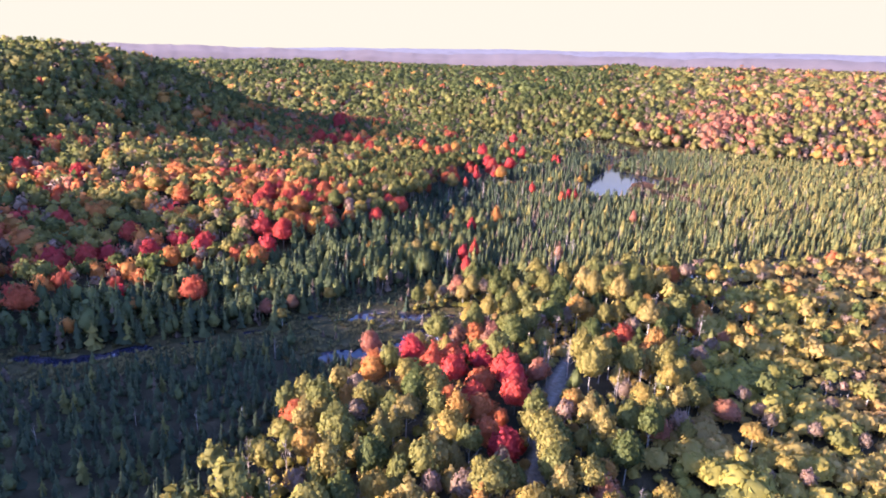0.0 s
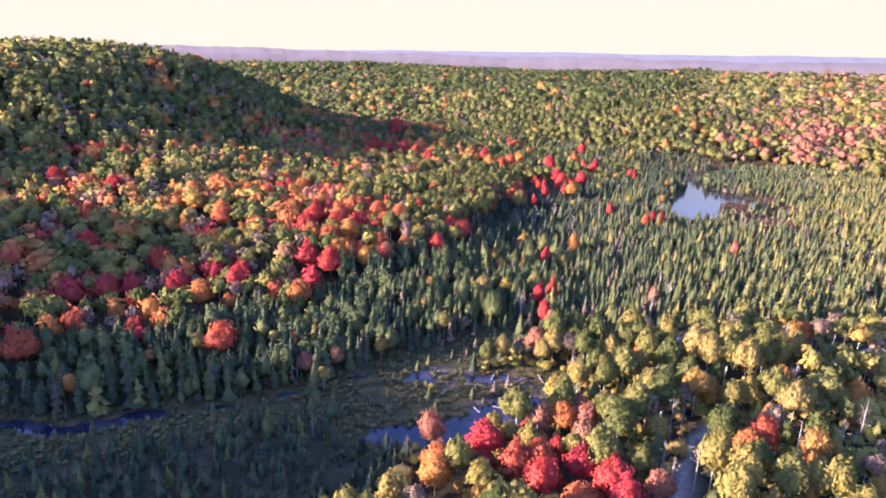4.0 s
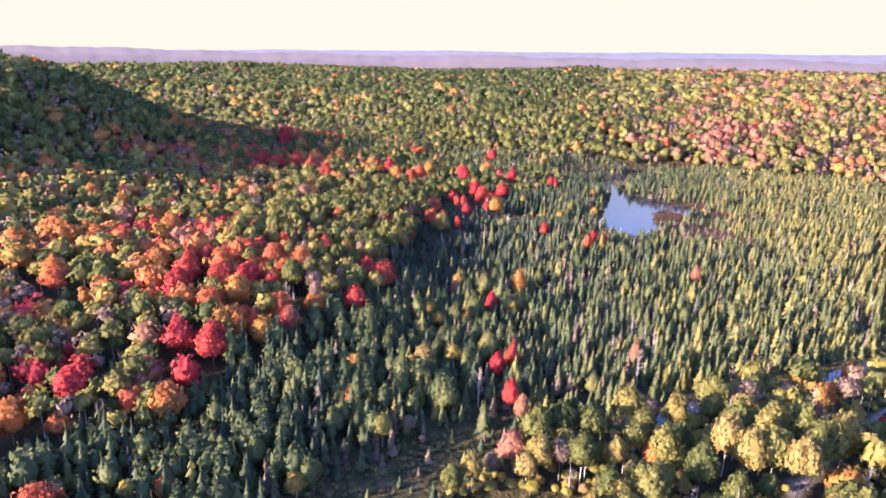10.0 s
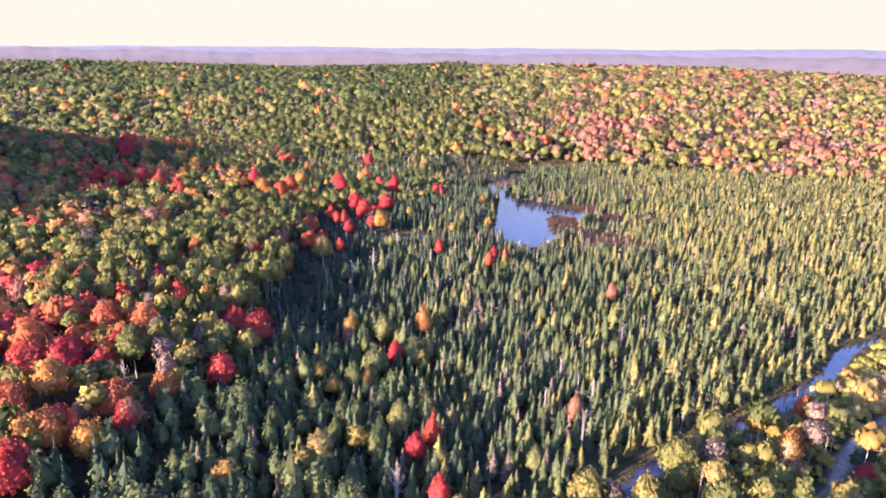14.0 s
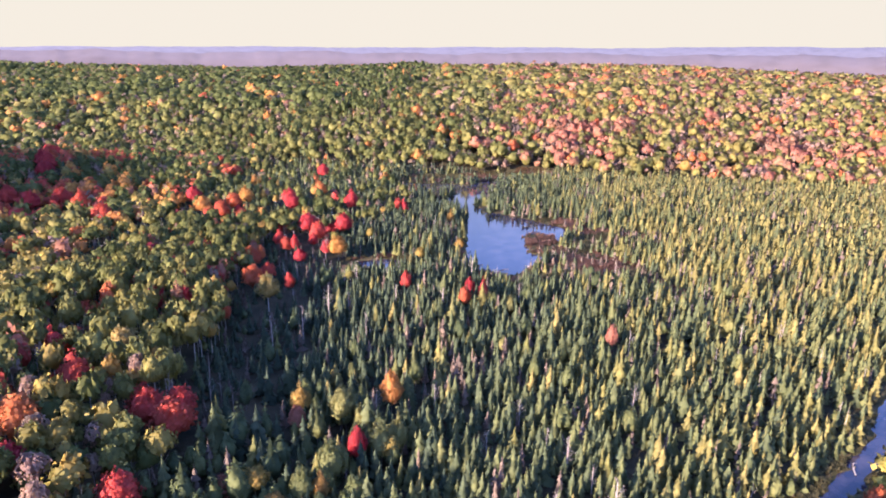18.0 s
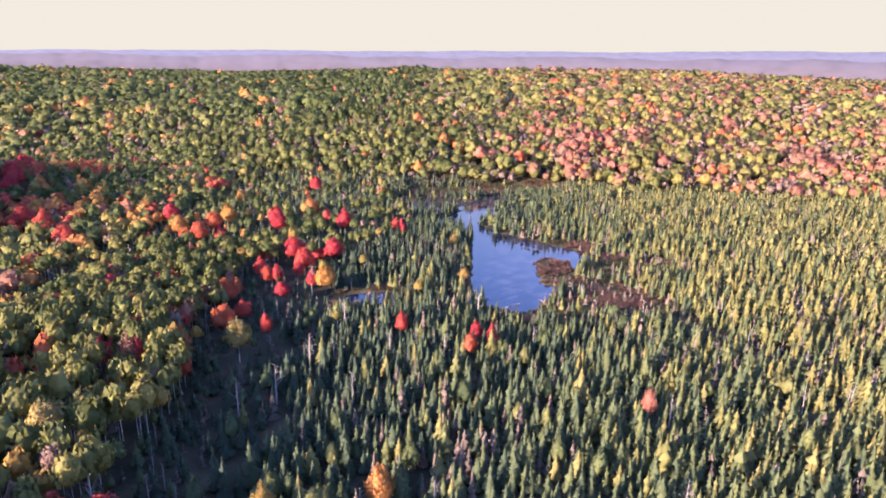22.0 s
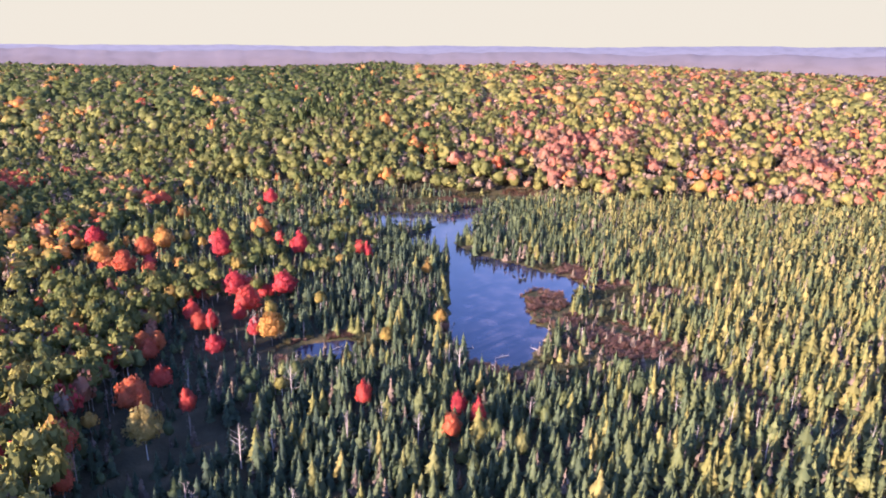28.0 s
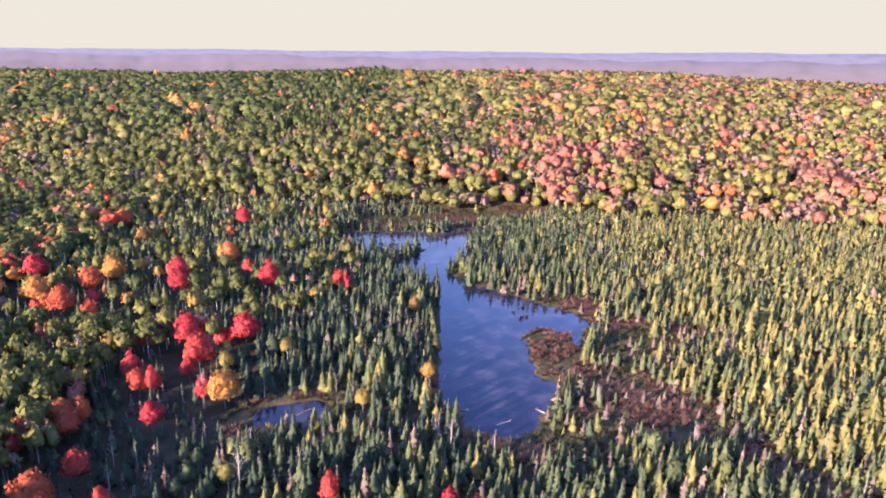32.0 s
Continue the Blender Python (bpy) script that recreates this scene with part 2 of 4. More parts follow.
def ground_material():
    """Dark forest floor, russet fen by the mask of the open fen, bare gravel on the track."""
    m, t, p = blank("ground_cover")
    floor = ramp_of(t, [(0.3, (0.022, 0.021, 0.012)), (0.55, (0.048, 0.040, 0.021)), (0.75, (0.09, 0.066, 0.036))])
    fen = ramp_of(t, [(0.30, (0.024, 0.026, 0.011)), (0.5, (0.052, 0.046, 0.019)), (0.70, (0.105, 0.072, 0.032))])
    mud = ramp_of(t, [(0.38, (0.045, 0.036, 0.030)), (0.55, (0.10, 0.08, 0.07)), (0.7, (0.17, 0.14, 0.125))])
    gravel = ramp_of(t, [(0.3, (0.17, 0.15, 0.12)), (0.7, (0.30, 0.27, 0.23))])
    t.links.new(noise_node(t, 0.12, 8.0), floor.inputs["Fac"])
    t.links.new(noise_node(t, 0.22, 10.0), fen.inputs["Fac"])
    t.links.new(noise_node(t, 0.8, 6.0), gravel.inputs["Fac"])
    t.links.new(noise_node(t, 0.35, 8.0), mud.inputs["Fac"])
    out = floor.outputs["Color"]
    for name, r in (("fen", fen), ("mud", mud), ("track", gravel)):
        a, mix = t.nodes.new("ShaderNodeAttribute"), t.nodes.new("ShaderNodeMixRGB")
        a.attribute_name = name
        t.links.new(a.outputs["Fac"], mix.inputs["Fac"])
        t.links.new(out, mix.inputs["Color1"])
        t.links.new(r.outputs["Color"], mix.inputs["Color2"])
        out = mix.outputs["Color"]
    t.links.new(out, p.inputs["Base Color"])
    b = t.nodes.new("ShaderNodeBump")
    b.inputs["Strength"].default_value, b.inputs["Distance"].default_value = 0.8, 0.5
    t.links.new(noise_node(t, 1.4, 6.0), b.inputs["Height"])
    t.links.new(b.outputs["Normal"], p.inputs["Normal"])
    p.inputs["Roughness"].default_value, p.inputs["Specular IOR Level"].default_value = 0.95, 0.1
    return m


def water_material():
    m, t, p = blank("bog_water")
    r = ramp_of(t, [(0.42, (0.010, 0.011, 0.024)), (0.56, (0.026, 0.024, 0.038)), (0.66, (0.045, 0.038, 0.05))])
    t.links.new(noise_node(t, 0.13, 7.0), r.inputs["Fac"])
    t.links.new(r.outputs["Color"], p.inputs["Base Color"])
    p.inputs["Roughness"].default_value, p.inputs["IOR"].default_value = 0.03, 1.33
    p.inputs["Specular IOR Level"].default_value = 0.5
    b = t.nodes.new("ShaderNodeBump")
    b.inputs["Strength"].default_value, b.inputs["Distance"].default_value = 0.10, 0.05
    t.links.new(noise_node(t, 2.5, 3.0), b.inputs["Height"])
    t.links.new(b.outputs["Normal"], p.inputs["Normal"])
    return m


def far_material(name, haze_glow, leaf):
    """Wooded ridges so far off that they don't shift; their haze is put in as emitted colour."""
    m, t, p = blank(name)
    r = ramp_of(t, [(0.32, tuple(0.80 * c for c in haze_glow)), (0.5, haze_glow), (0.7, tuple(1.1 * c for c in haze_glow))])
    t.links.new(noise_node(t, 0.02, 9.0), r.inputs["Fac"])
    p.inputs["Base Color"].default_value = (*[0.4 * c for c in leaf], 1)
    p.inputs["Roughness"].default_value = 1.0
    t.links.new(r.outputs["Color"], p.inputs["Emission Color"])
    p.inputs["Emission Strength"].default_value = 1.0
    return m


# ---- meshes ----
def tri_mesh(name, verts, tris, mats, index=None, tint=None, smooth=False, puff=None):
    me = bpy.data.meshes.new(name)
    verts, tris = np.asarray(verts, np.float32), np.asarray(tris, np.int32)
    me.vertices.add(len(verts))
    me.vertices.foreach_set("co", verts.ravel())
    me.loops.add(tris.size)
    me.loops.foreach_set("vertex_index", tris.ravel())
    me.polygons.add(len(tris))
    me.polygons.foreach_set("loop_start", np.arange(0, tris.size, 3, dtype=np.int32))
    for m in mats:
        me.materials.append(m)
    if index is not None:
        me.polygons.foreach_set("material_index", np.asarray(index, np.int32))
    if smooth:
        me.polygons.foreach_set("use_smooth", np.ones(len(tris), bool))
    if tint is not None:
        me.attributes.new("tint", "FLOAT", "POINT").data.foreach_set("value", np.asarray(tint, np.float32))
    if puff is not None:
        me.attributes.new("puff", "FLOAT_VECTOR", "POINT").data.foreach_set("vector", np.asarray(puff, np.float32).ravel())
    me.update(calc_edges=True)
    me.validate()
    return me


class Shape:
    """Triangles gathered piece by piece; index 0 is leaf, 1 is wood; with each point the way out of the crown."""

    def __init__(self):
        self.v, self.t, self.m, self.p, self.n = [], [], [], [], 0

    def add(self, verts, tris, mat=0, out=None):
        verts, tris = np.asarray(verts, float), np.asarray(tris, int)
        self.v.append(verts)
        self.t.append(tris + self.n)
        self.m.append(np.full(len(tris), mat))
        self.p.append(np.broadcast_to((0.0, 0.0, 1.0) if out is None else np.asarray(out, float), verts.shape))
        self.n += len(verts)

    def rod(self, a, b, ra, rb, sides=4, mat=1):
        a, b = np.asarray(a, float), np.asarray(b, float)
        d = (b - a) / (np.linalg.norm(b - a) + 1e-9)
        u = np.cross(d, (0.31, 0.87, 0.2))
        u /= np.linalg.norm(u)
        w = np.cross(d, u)
        k = np.arange(sides)
        ring = np.cos(2 * np.pi * k / sides)[:, None] * u + np.sin(2 * np.pi * k / sides)[:, None] * w
        n = (k + 1) % sides
        self.add(np.r_[a + ra * ring, b + rb * ring], np.r_[np.c_[k, n, k + sides], np.c_[n, n + sides, k + sides]], mat)

    def arrays(self):
        return np.concatenate(self.v), np.concatenate(self.t), np.concatenate(self.m), np.concatenate(self.p)


def conifer_crown(rng, h, r, tiers, sprays, core=True):
    s = Shape()
    for k in range(tiers):
        f = k / (tiers - 1)
        rad = r * (1 - f) ** 0.8 * rng.uniform(0.75, 1.2) + 0.12
        z = h * (0.10 + 0.84 * f)
        lift = h * 0.9 / tiers
        for j in range(sprays):
            if rng.random() < 0.08:
                continue
            a = 2 * np.pi * (j + 0.5 * (k % 2) + rng.uniform(-0.3, 0.3)) / sprays
            q = rad * rng.uniform(0.62, 1.28)
            c, d = np.cos(a), np.sin(a)
            w = 0.47 * q * rng.uniform(0.7, 1.2) * 7.0 / sprays
            drop = 0.32 * q
            base = (0.1 * c, 0.1 * d, z + lift)
            tip = (q * c, q * d, z - drop + rng.uniform(-0.1, 0.1))
            left = (0.6 * q * c - w * d, 0.6 * q * d + w * c, z - 0.35 * drop - 0.12)
            right = (0.6 * q * c + w * d, 0.6 * q * d - w * c, z - 0.35 * drop - 0.12)
            way = np.array([(c, d, 0.5), (0.75 * c - 0.65 * d, 0.75 * d + 0.65 * c, 0.3), (c, d, 0.25), (0.75 * c + 0.65 * d, 0.75 * d - 0.65 * c, 0.3)])
            s.add([base, left, tip, right], [(0, 1, 2), (0, 2, 3)], 0, way + (0, 0, 0.12) + rng.normal(0, 0.16, 3))
    if core:
        k = np.arange(5)
        ring = np.c_[0.34 * r * np.cos(k * 1.2566), 0.34 * r * np.sin(k * 1.2566), np.full(5, 0.09 * h)]
        mid = np.c_[0.26 * r * np.cos(k * 1.2566), 0.26 * r * np.sin(k * 1.2566), np.full(5, 0.45 * h)]
        n = (k + 1) % 5
        s.add(np.r_[ring, mid, [(0, 0, 1.0 * h)]], np.r_[np.c_[k, n, k + 5], np.c_[n, n + 5, k + 5], np.c_[k + 5, n + 5, np.full(5, 10)]], 0,
              np.r_[ring * (1, 1, 0) + (0, 0, 0.05), mid * (1, 1, 0) + (0, 0, 0.1), [(0, 0, 1)]])
    else:
        s.add([(-0.1, 0, 0.8 * h), (0.1, 0.05, 0.8 * h), (0, 0, h)], [(0, 1, 2)])
    return s


GOLDEN = 1.618
ICO = np.array([(a, b, 0) for a in (-1, 1) for b in (-GOLDEN, GOLDEN)] + [(0, a, b) for a in (-1, 1) for b in (-GOLDEN, GOLDEN)] + [(b, 0, a) for a in (-1, 1) for b in (-GOLDEN, GOLDEN)]) / 1.902
ICO_T = np.array([t for t in np.array([(i, j, k) for i in range(12) for j in range(12) for k in range(12)]) if len(set(t)) == 3
                  and max(np.linalg.norm(ICO[t[0]] - ICO[t[1]]), np.linalg.norm(ICO[t[1]] - ICO[t[2]]), np.linalg.norm(ICO[t[0]] - ICO[t[2]])) < 1.1
                  and np.dot(np.cross(ICO[t[1]] - ICO[t[0]], ICO[t[2]] - ICO[t[0]]), ICO[t[0]]) > 0 and t[0] == min(t)])


def finer(verts, tris):
    """Each triangle of a ball split into four."""
    verts, out, made = [tuple(v) for v in verts], [], {}

    def middle(a, b):
        key = (min(a, b), max(a, b))
        if key not in made:
            m = np.add(verts[a], verts[b])
            verts.append(tuple(m / np.linalg.norm(m)))
            made[key] = len(verts) - 1
        return made[key]

    for a, b, c in tris:
        d, e, f = middle(a, b), middle(b, c), middle(c, a)
        out += [(a, d, f), (d, b, e), (f, e, c), (d, e, f)]
    return np.array(verts), np.array(out)


BALL, BALL_T = finer(ICO, ICO_T)


def leafy_crown(rng, h, r, lobes, clumps, size, low=0.30, core=0.9, fine=True, rise=0.22, taper=0.22):
    """A billowing dome of leaf sprays over a dense heart; each billow swells out of the crown and is lit on its own."""
    s = Shape()
    zc, rz = h * (1 + low) / 2, h * (1 - low) / 2
    k = np.arange(lobes)
    up = 1 - 1.45 * (k + 0.5) / lobes + rng.uniform(-0.12, 0.12, lobes)
    flat = np.sqrt(np.clip(1 - up**2, 0, 1))
    turn = 2.4 * k + rng.uniform(-0.45, 0.45, lobes)
    tops = np.c_[flat * np.cos(turn), flat * np.sin(turn), up]
    reach_of = rng.uniform(0.10, 0.36, lobes)
    spread = (r, r, rz)

    def skin(d):
        near = d @ tops.T
        best = near.argmax(1)
        far = 0.78 + reach_of[best] * np.exp((near.max(1) - 1) / (0.9 / lobes))
        p = d * far[:, None]
        p[:, :2] *= (1 - taper * np.clip(d[:, 2], 0, 1))[:, None]
        p[:, 2] = np.where(p[:, 2] < 0, 0.85 * p[:, 2], p[:, 2])
        return p, 1.5 * (p - 0.55 * tops[best]) + 0.45 * d + (0, 0, rise)

    base, faces = (BALL, BALL_T) if fine else (ICO, ICO_T)
    p, out = skin(base)
    s.add(p * core * rng.uniform(0.88, 1.04, (len(base), 1)) * spread + (0, 0, zc), faces, 0, out)
    d = rng.normal(size=(clumps, 3))
    d[:, 2] = np.abs(d[:, 2]) * 1.15 - 0.45
    d /= np.linalg.norm(d, axis=1)[:, None]
    p, out = skin(d)
    c = p * rng.uniform(0.86, 1.16, (clumps, 1)) * spread + (0, 0, zc)
    nrm = d + 0.6 * rng.normal(size=(clumps, 3))
    nrm /= np.linalg.norm(nrm, axis=1)[:, None]
    w = np.cross(nrm, (0, 0, 1.0) + 0.5 * rng.normal(size=(clumps, 3)))
    w /= np.linalg.norm(w, axis=1)[:, None]
    u = np.cross(w, nrm)
    q = (size * rng.uniform(0.6, 1.3, clumps))[:, None]
    bend = nrm * q * 0.2
    v = np.stack([c - u * q * 0.55, c + w * q * 0.46 - bend, c + u * q * rng.uniform(0.5, 0.85, (clumps, 1)), c - w * q * 0.46 - bend], 1).reshape(-1, 3)
    b = 4 * np.arange(clumps)[:, None]
    s.add(v, np.r_[b + (0, 1, 2), b + (0, 2, 3)], 0, np.repeat(out + 0.18 * rng.normal(size=(clumps, 3)), 4, 0))
    return s


def trunk_shape(rng, h, rad, limbs=0, lean=0.03, sides=6, spread=0.5):
    """Tapered trunk with limbs that rise into the crown."""
    s = Shape()
    a, b = rng.uniform(-lean, lean, 2) * h
    knee = (0.4 * a, 0.4 * b, 0.45 * h)
    s.rod((0, 0, -0.3), knee, rad, 0.7 * rad, sides)
    s.rod(knee, (a, b, h), 0.7 * rad, 0.12 * rad, sides)
    for k in range(limbs):
        f, t = rng.uniform(0.38, 0.85), 2.4 * k + rng.uniform(-0.4, 0.4)
        at = np.array([a * f, b * f, f * h])
        out = h * (1 - f) * spread * rng.uniform(0.7, 1.2) + 0.3
        s.rod(at, at + (out * np.cos(t), out * np.sin(t), out * rng.uniform(0.5, 1.1)), 0.35 * rad, 0.06 * rad, 3)
    return s


def bare_shape(rng, h, branches, rad=0.16, twigs=2):
    s = trunk_shape(rng, h, rad, 0, 0.05, 5)
    for k in range(branches):
        f, t = rng.uniform(0.3, 0.97), rng.uniform(0, 6.28)
        at = np.array([0, 0, f * h])
        out = h * 0.24 * (1.15 - f) + 0.35
        tip = at + (out * np.cos(t), out * np.sin(t), out * rng.uniform(0.3, 1.2))
        s.rod(at, tip, 0.32 * rad, 0.1 * rad, 3)
        for _ in range(twigs):
            g = rng.uniform(0.4, 0.9)
            start = at + (tip - at) * g
            s.rod(start, start + rng.normal(size=3) * 0.22 * out + (0, 0, 0.2 * out), 0.16 * rad, 0.05 * rad, 3)
    return s


# ---- ground, water, distance ----
def spaced(core_lo, core_hi, step, far_lo, far_hi, grow=1.09):
    mid = list(np.arange(core_lo, core_hi + 0.01, step))
    up, down, d = [], [], step
    while (up or mid)[-1] < far_hi:
        d *= grow
        up.append(min((up or mid)[-1] + d, far_hi))
    d = step
    while (down or mid[:1])[-1] > far_lo:
        d *= grow
        down.append(max((down or mid[:1])[-1] - d, far_lo))
    return np.array(down[::-1] + mid + up)


def build_ground():
    xs, ys = spaced(-122, 300, 2.4, -3400, 3400), spaced(-50, 610, 2.3, -1500, 4700)
    gx, gy = np.meshgrid(xs, ys)
    gx, gy = gx.ravel(), gy.ravel()
    gz = land(gx, gy)
    nx, ny = len(xs), len(ys)
    i = (np.arange(ny - 1)[:, None] * nx + np.arange(nx - 1)).ravel()
    tris = np.r_[np.c_[i, i + 1, i + nx + 1], np.c_[i, i + nx + 1, i + nx]]
    me = tri_mesh("ground", np.c_[gx, gy, gz], tris, [ground_material()], smooth=True)
    fen = np.clip(1.0 - reach(gx, gy, FEN_ALL + WATER_ALL + ISLAND) / 5, 0, 1)
    mud = np.clip(0.5 - 0.5 * (reach(gx, gy, MUD) + 2.5 * wave(gx, gy, 3.1, 5.0)), 0, 1) * np.clip(0.65 + wave(gx, gy, 2.3, 12.0), 0, 1)
    track = np.clip(1.0 - reach(gx, gy, chain(TRACK, 1.0)) / 1.0, 0, 1)
    me.attributes.new("fen", "FLOAT", "POINT").data.foreach_set("value", fen.astype(np.float32))
    me.attributes.new("track", "FLOAT", "POINT").data.foreach_set("value", track.astype(np.float32))
    me.attributes.new("mud", "FLOAT", "POINT").data.foreach_set("value", mud.astype(np.float32))
    tagged(new("ground", me), "dark forest floor with russet fen and rising wooded hills", "ground", kind="structure")


def build_water():
    xs, ys = np.linspace(-125, 320, 40), np.linspace(-60, 620, 60)
    gx, gy = np.meshgrid(xs, ys)
    nx = len(xs)
    i = (np.arange(len(ys) - 1)[:, None] * nx + np.arange(nx - 1)).ravel()
    tris = np.r_[np.c_[i, i + 1, i + nx + 1], np.c_[i, i + nx + 1, i + nx]]
    me = tri_mesh("water", np.c_[gx.ravel(), gy.ravel(), np.full(gx.size, -0.22)], tris, [water_material()], smooth=True)
    tagged(new("water", me), "still dark bog water of ponds and creek", "water", kind="structure")


def build_ridge(name, dist, heights, haze_glow, leaf, wobble, seed):
    """A wooded skyline far off; heights by bearing to the left of +y."""
    az = np.arange(-80, 95, 0.25)
    top = np.interp(az, *zip(*heights)) + wobble * wave(az, az * 0, 3.0, seed) + 0.35 * wobble * wave(az, az * 0, 0.5, seed + 1)
    r = np.radians(az)
    x, y = -dist * np.sin(r), dist * np.cos(r) + 100
    front = 0.93
    v = np.r_[np.c_[x * front, y * front, np.full(len(az), 0.0)], np.c_[x * 0.97, y * 0.97, 0.7 * top], np.c_[x, y, top], np.c_[x * 1.03, y * 1.03, 0 * top]]
    n = len(az)
    i = np.concatenate([np.arange(n - 1) + k * n for k in range(3)])
    me = tri_mesh(name, v, np.r_[np.c_[i, i + n, i + n + 1], np.c_[i, i + n + 1, i + 1]], [far_material(name, haze_glow, leaf)], smooth=True)
    tagged(new(name, me), "wooded ridge along the horizon, with lilac haze in its colour", "backdrop", kind="structure")


build_ground()
build_water()
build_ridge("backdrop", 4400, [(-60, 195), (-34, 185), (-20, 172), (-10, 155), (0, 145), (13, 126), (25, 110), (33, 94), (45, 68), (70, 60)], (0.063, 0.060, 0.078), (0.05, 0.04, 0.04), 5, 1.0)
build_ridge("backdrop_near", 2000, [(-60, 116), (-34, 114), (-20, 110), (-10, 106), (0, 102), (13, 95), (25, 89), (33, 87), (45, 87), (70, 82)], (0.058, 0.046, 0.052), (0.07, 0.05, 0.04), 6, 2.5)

# ---- planting plan ----
rng = np.random.default_rng(7)
GAP = [(-58, 168, -72, 190, 10), (-72, 190, -80, 250, 14), (-80, 250, -80, 335, 15), (-88, 300, -98, 345, 15), (-94, 268, -98, 300, 10)]
SPINE = [(45, 0, -5, 90, 0), (-5, 90, -25, 190, 0), (-25, 190, -15, 300, 0)]
EDGE_Y = [-60, 0, 30, 70, 120, 145, 175, 229, 323, 360, 407, 447, 577, 700]
EDGE_X = [-170, -150, -112, -98, -90, -80, -71, -76, -67, -92, -61, -52, -90, -90]


def in_view(x, y):
    """Ground that the flight overlooks, with a margin for the shade."""
    left = (x - 110) * 0.50 + (y + 205) * 0.88
    a = x - 95 - 0.24 * (y + 128)
    b = x - 35 - 0.72 * (y - 20)
    near = y + 80 + 0.30 * x
    return (left > 0) & ((a < 0) | (b < 0)) & (near > 0)


def jittered(x0, x1, y0, y1, step):
    gx, gy = np.meshgrid(np.arange(x0, x1, step), np.arange(y0, y1, step))
    gx, gy = gx.ravel(), gy.ravel()
    gx = gx + rng.uniform(-0.5, 0.5, gx.size) * step * 0.95
    gy = gy + rng.uniform(-0.5, 0.5, gy.size) * step * 0.95
    keep = in_view(gx, gy)
    return gx[keep], gy[keep]


KINDS = ["spruce", "larch", "cedar", "green", "gold", "orange", "red", "pink", "tan", "bare", "dry", "shrub"]


def creek_side(x, y):
    """Positive on the far side of the creek, where the bog wood stands."""
    cx = [-120, -74, -52, -30, 20, 60, 113, 140, 190, 260, 420]
    cy = [-14, 4, 40, 70, 122, 160, 214, 236, 258, 280, 330]
    return y - np.interp(x, cx, cy)


def zone_of(x, y):
    """0 bog wood, 1 conifer fringe, 2 near hill, 3 upper hill, 4 mixed swamp, 5 plateau, 6 red edge of the plateau, 7 knoll, 8 shrubs, 9 young conifers."""
    edge = np.interp(y, EDGE_Y, EDGE_X) + 7 * wave(x, y, 9, 6.0)
    h = hills(x, y)
    z = np.zeros(x.shape, int)
    z[(x < edge + np.interp(y, [0, 120, 200], [64, 58, 34])) & (y < 200)] = 1
    z[x < edge] = 2
    z[(x < edge + 8) & (x > -185) & (y > 285)] = 4
    z[(x < edge) & (h > 26)] = 3
    rise = y + 0.10 * x + 8 * wave(x, y, 25, 2.0)
    z[(rise > 575) & (z != 3)] = 5
    z[(rise > 580) & (rise < 690) & (x + 45 * wave(x, y, 30, 15.0) > -20) & (wave(x, y, 16, 9.0) > -0.45)] = 6
    south = creek_side(x, y) < 0
    z[south] = 7
    z[south & (x > 70 + 0.08 * y + 5 * wave(x, y, 10, 4.0))] = 8
    z[south & (x < -16 + 6 * wave(x, y, 8, 3.0)) & (y < 45)] = 9
    return z


MIX = np.array([
    # spruce larch cedar green gold orange red pink tan bare dry shrub
    [0.80, 0.13, 0.015, 0.00, 0.00, 0.00, 0.00, 0.00, 0.00, 0.015, 0.055, 0.00],
    [0.42, 0.03, 0.47, 0.008, 0.008, 0.002, 0.00, 0.003, 0.006, 0.015, 0.035, 0.00],
    [0.03, 0.00, 0.06, 0.49, 0.09, 0.085, 0.045, 0.035, 0.14, 0.012, 0.01, 0.00],
    [0.01, 0.00, 0.02, 0.78, 0.05, 0.02, 0.003, 0.01, 0.10, 0.00, 0.00, 0.00],
    [0.58, 0.02, 0.12, 0.12, 0.015, 0.003, 0.005, 0.002, 0.03, 0.045, 0.06, 0.00],
    [0.03, 0.01, 0.03, 0.63, 0.03, 0.035, 0.002, 0.03, 0.20, 0.004, 0.00, 0.00],
    [0.05, 0.04, 0.02, 0.24, 0.02, 0.012, 0.006, 0.34, 0.29, 0.03, 0.02, 0.00],
    [0.06, 0.02, 0.05, 0.50, 0.10, 0.020, 0.012, 0.012, 0.06, 0.08, 0.005, 0.10],
    [0.01, 0.01, 0.01, 0.075, 0.03, 0.005, 0.00, 0.003, 0.05, 0.008, 0.00, 0.80],
    [0.86, 0.06, 0.06, 0.00, 0.00, 0.00, 0.00, 0.00, 0.00, 0.01, 0.01, 0.00],
])
# stands that have turned: place, reach, share of turned trees, redness
TURNED = [(-130, 142, 32, 0.7, 0.55), (-160, 197, 16, 0.4, 0.8), (-190, 125, 55, 0.35, 0.3), (-130, 35, 38, 0.45, 0.6), (-265, 398, 45, 0.6, 0.9),
          (-330, 520, 55, 0.6, 0.9), (-87, 352, 18, 0.3, 0.8), (-100, 300, 24, 0.2, 0.8), (14, 22, 20, 0.15, 0.7), (32, 8, 12, 0.25, 0.4), (-155, 415, 26, 0.4, 0.2)]


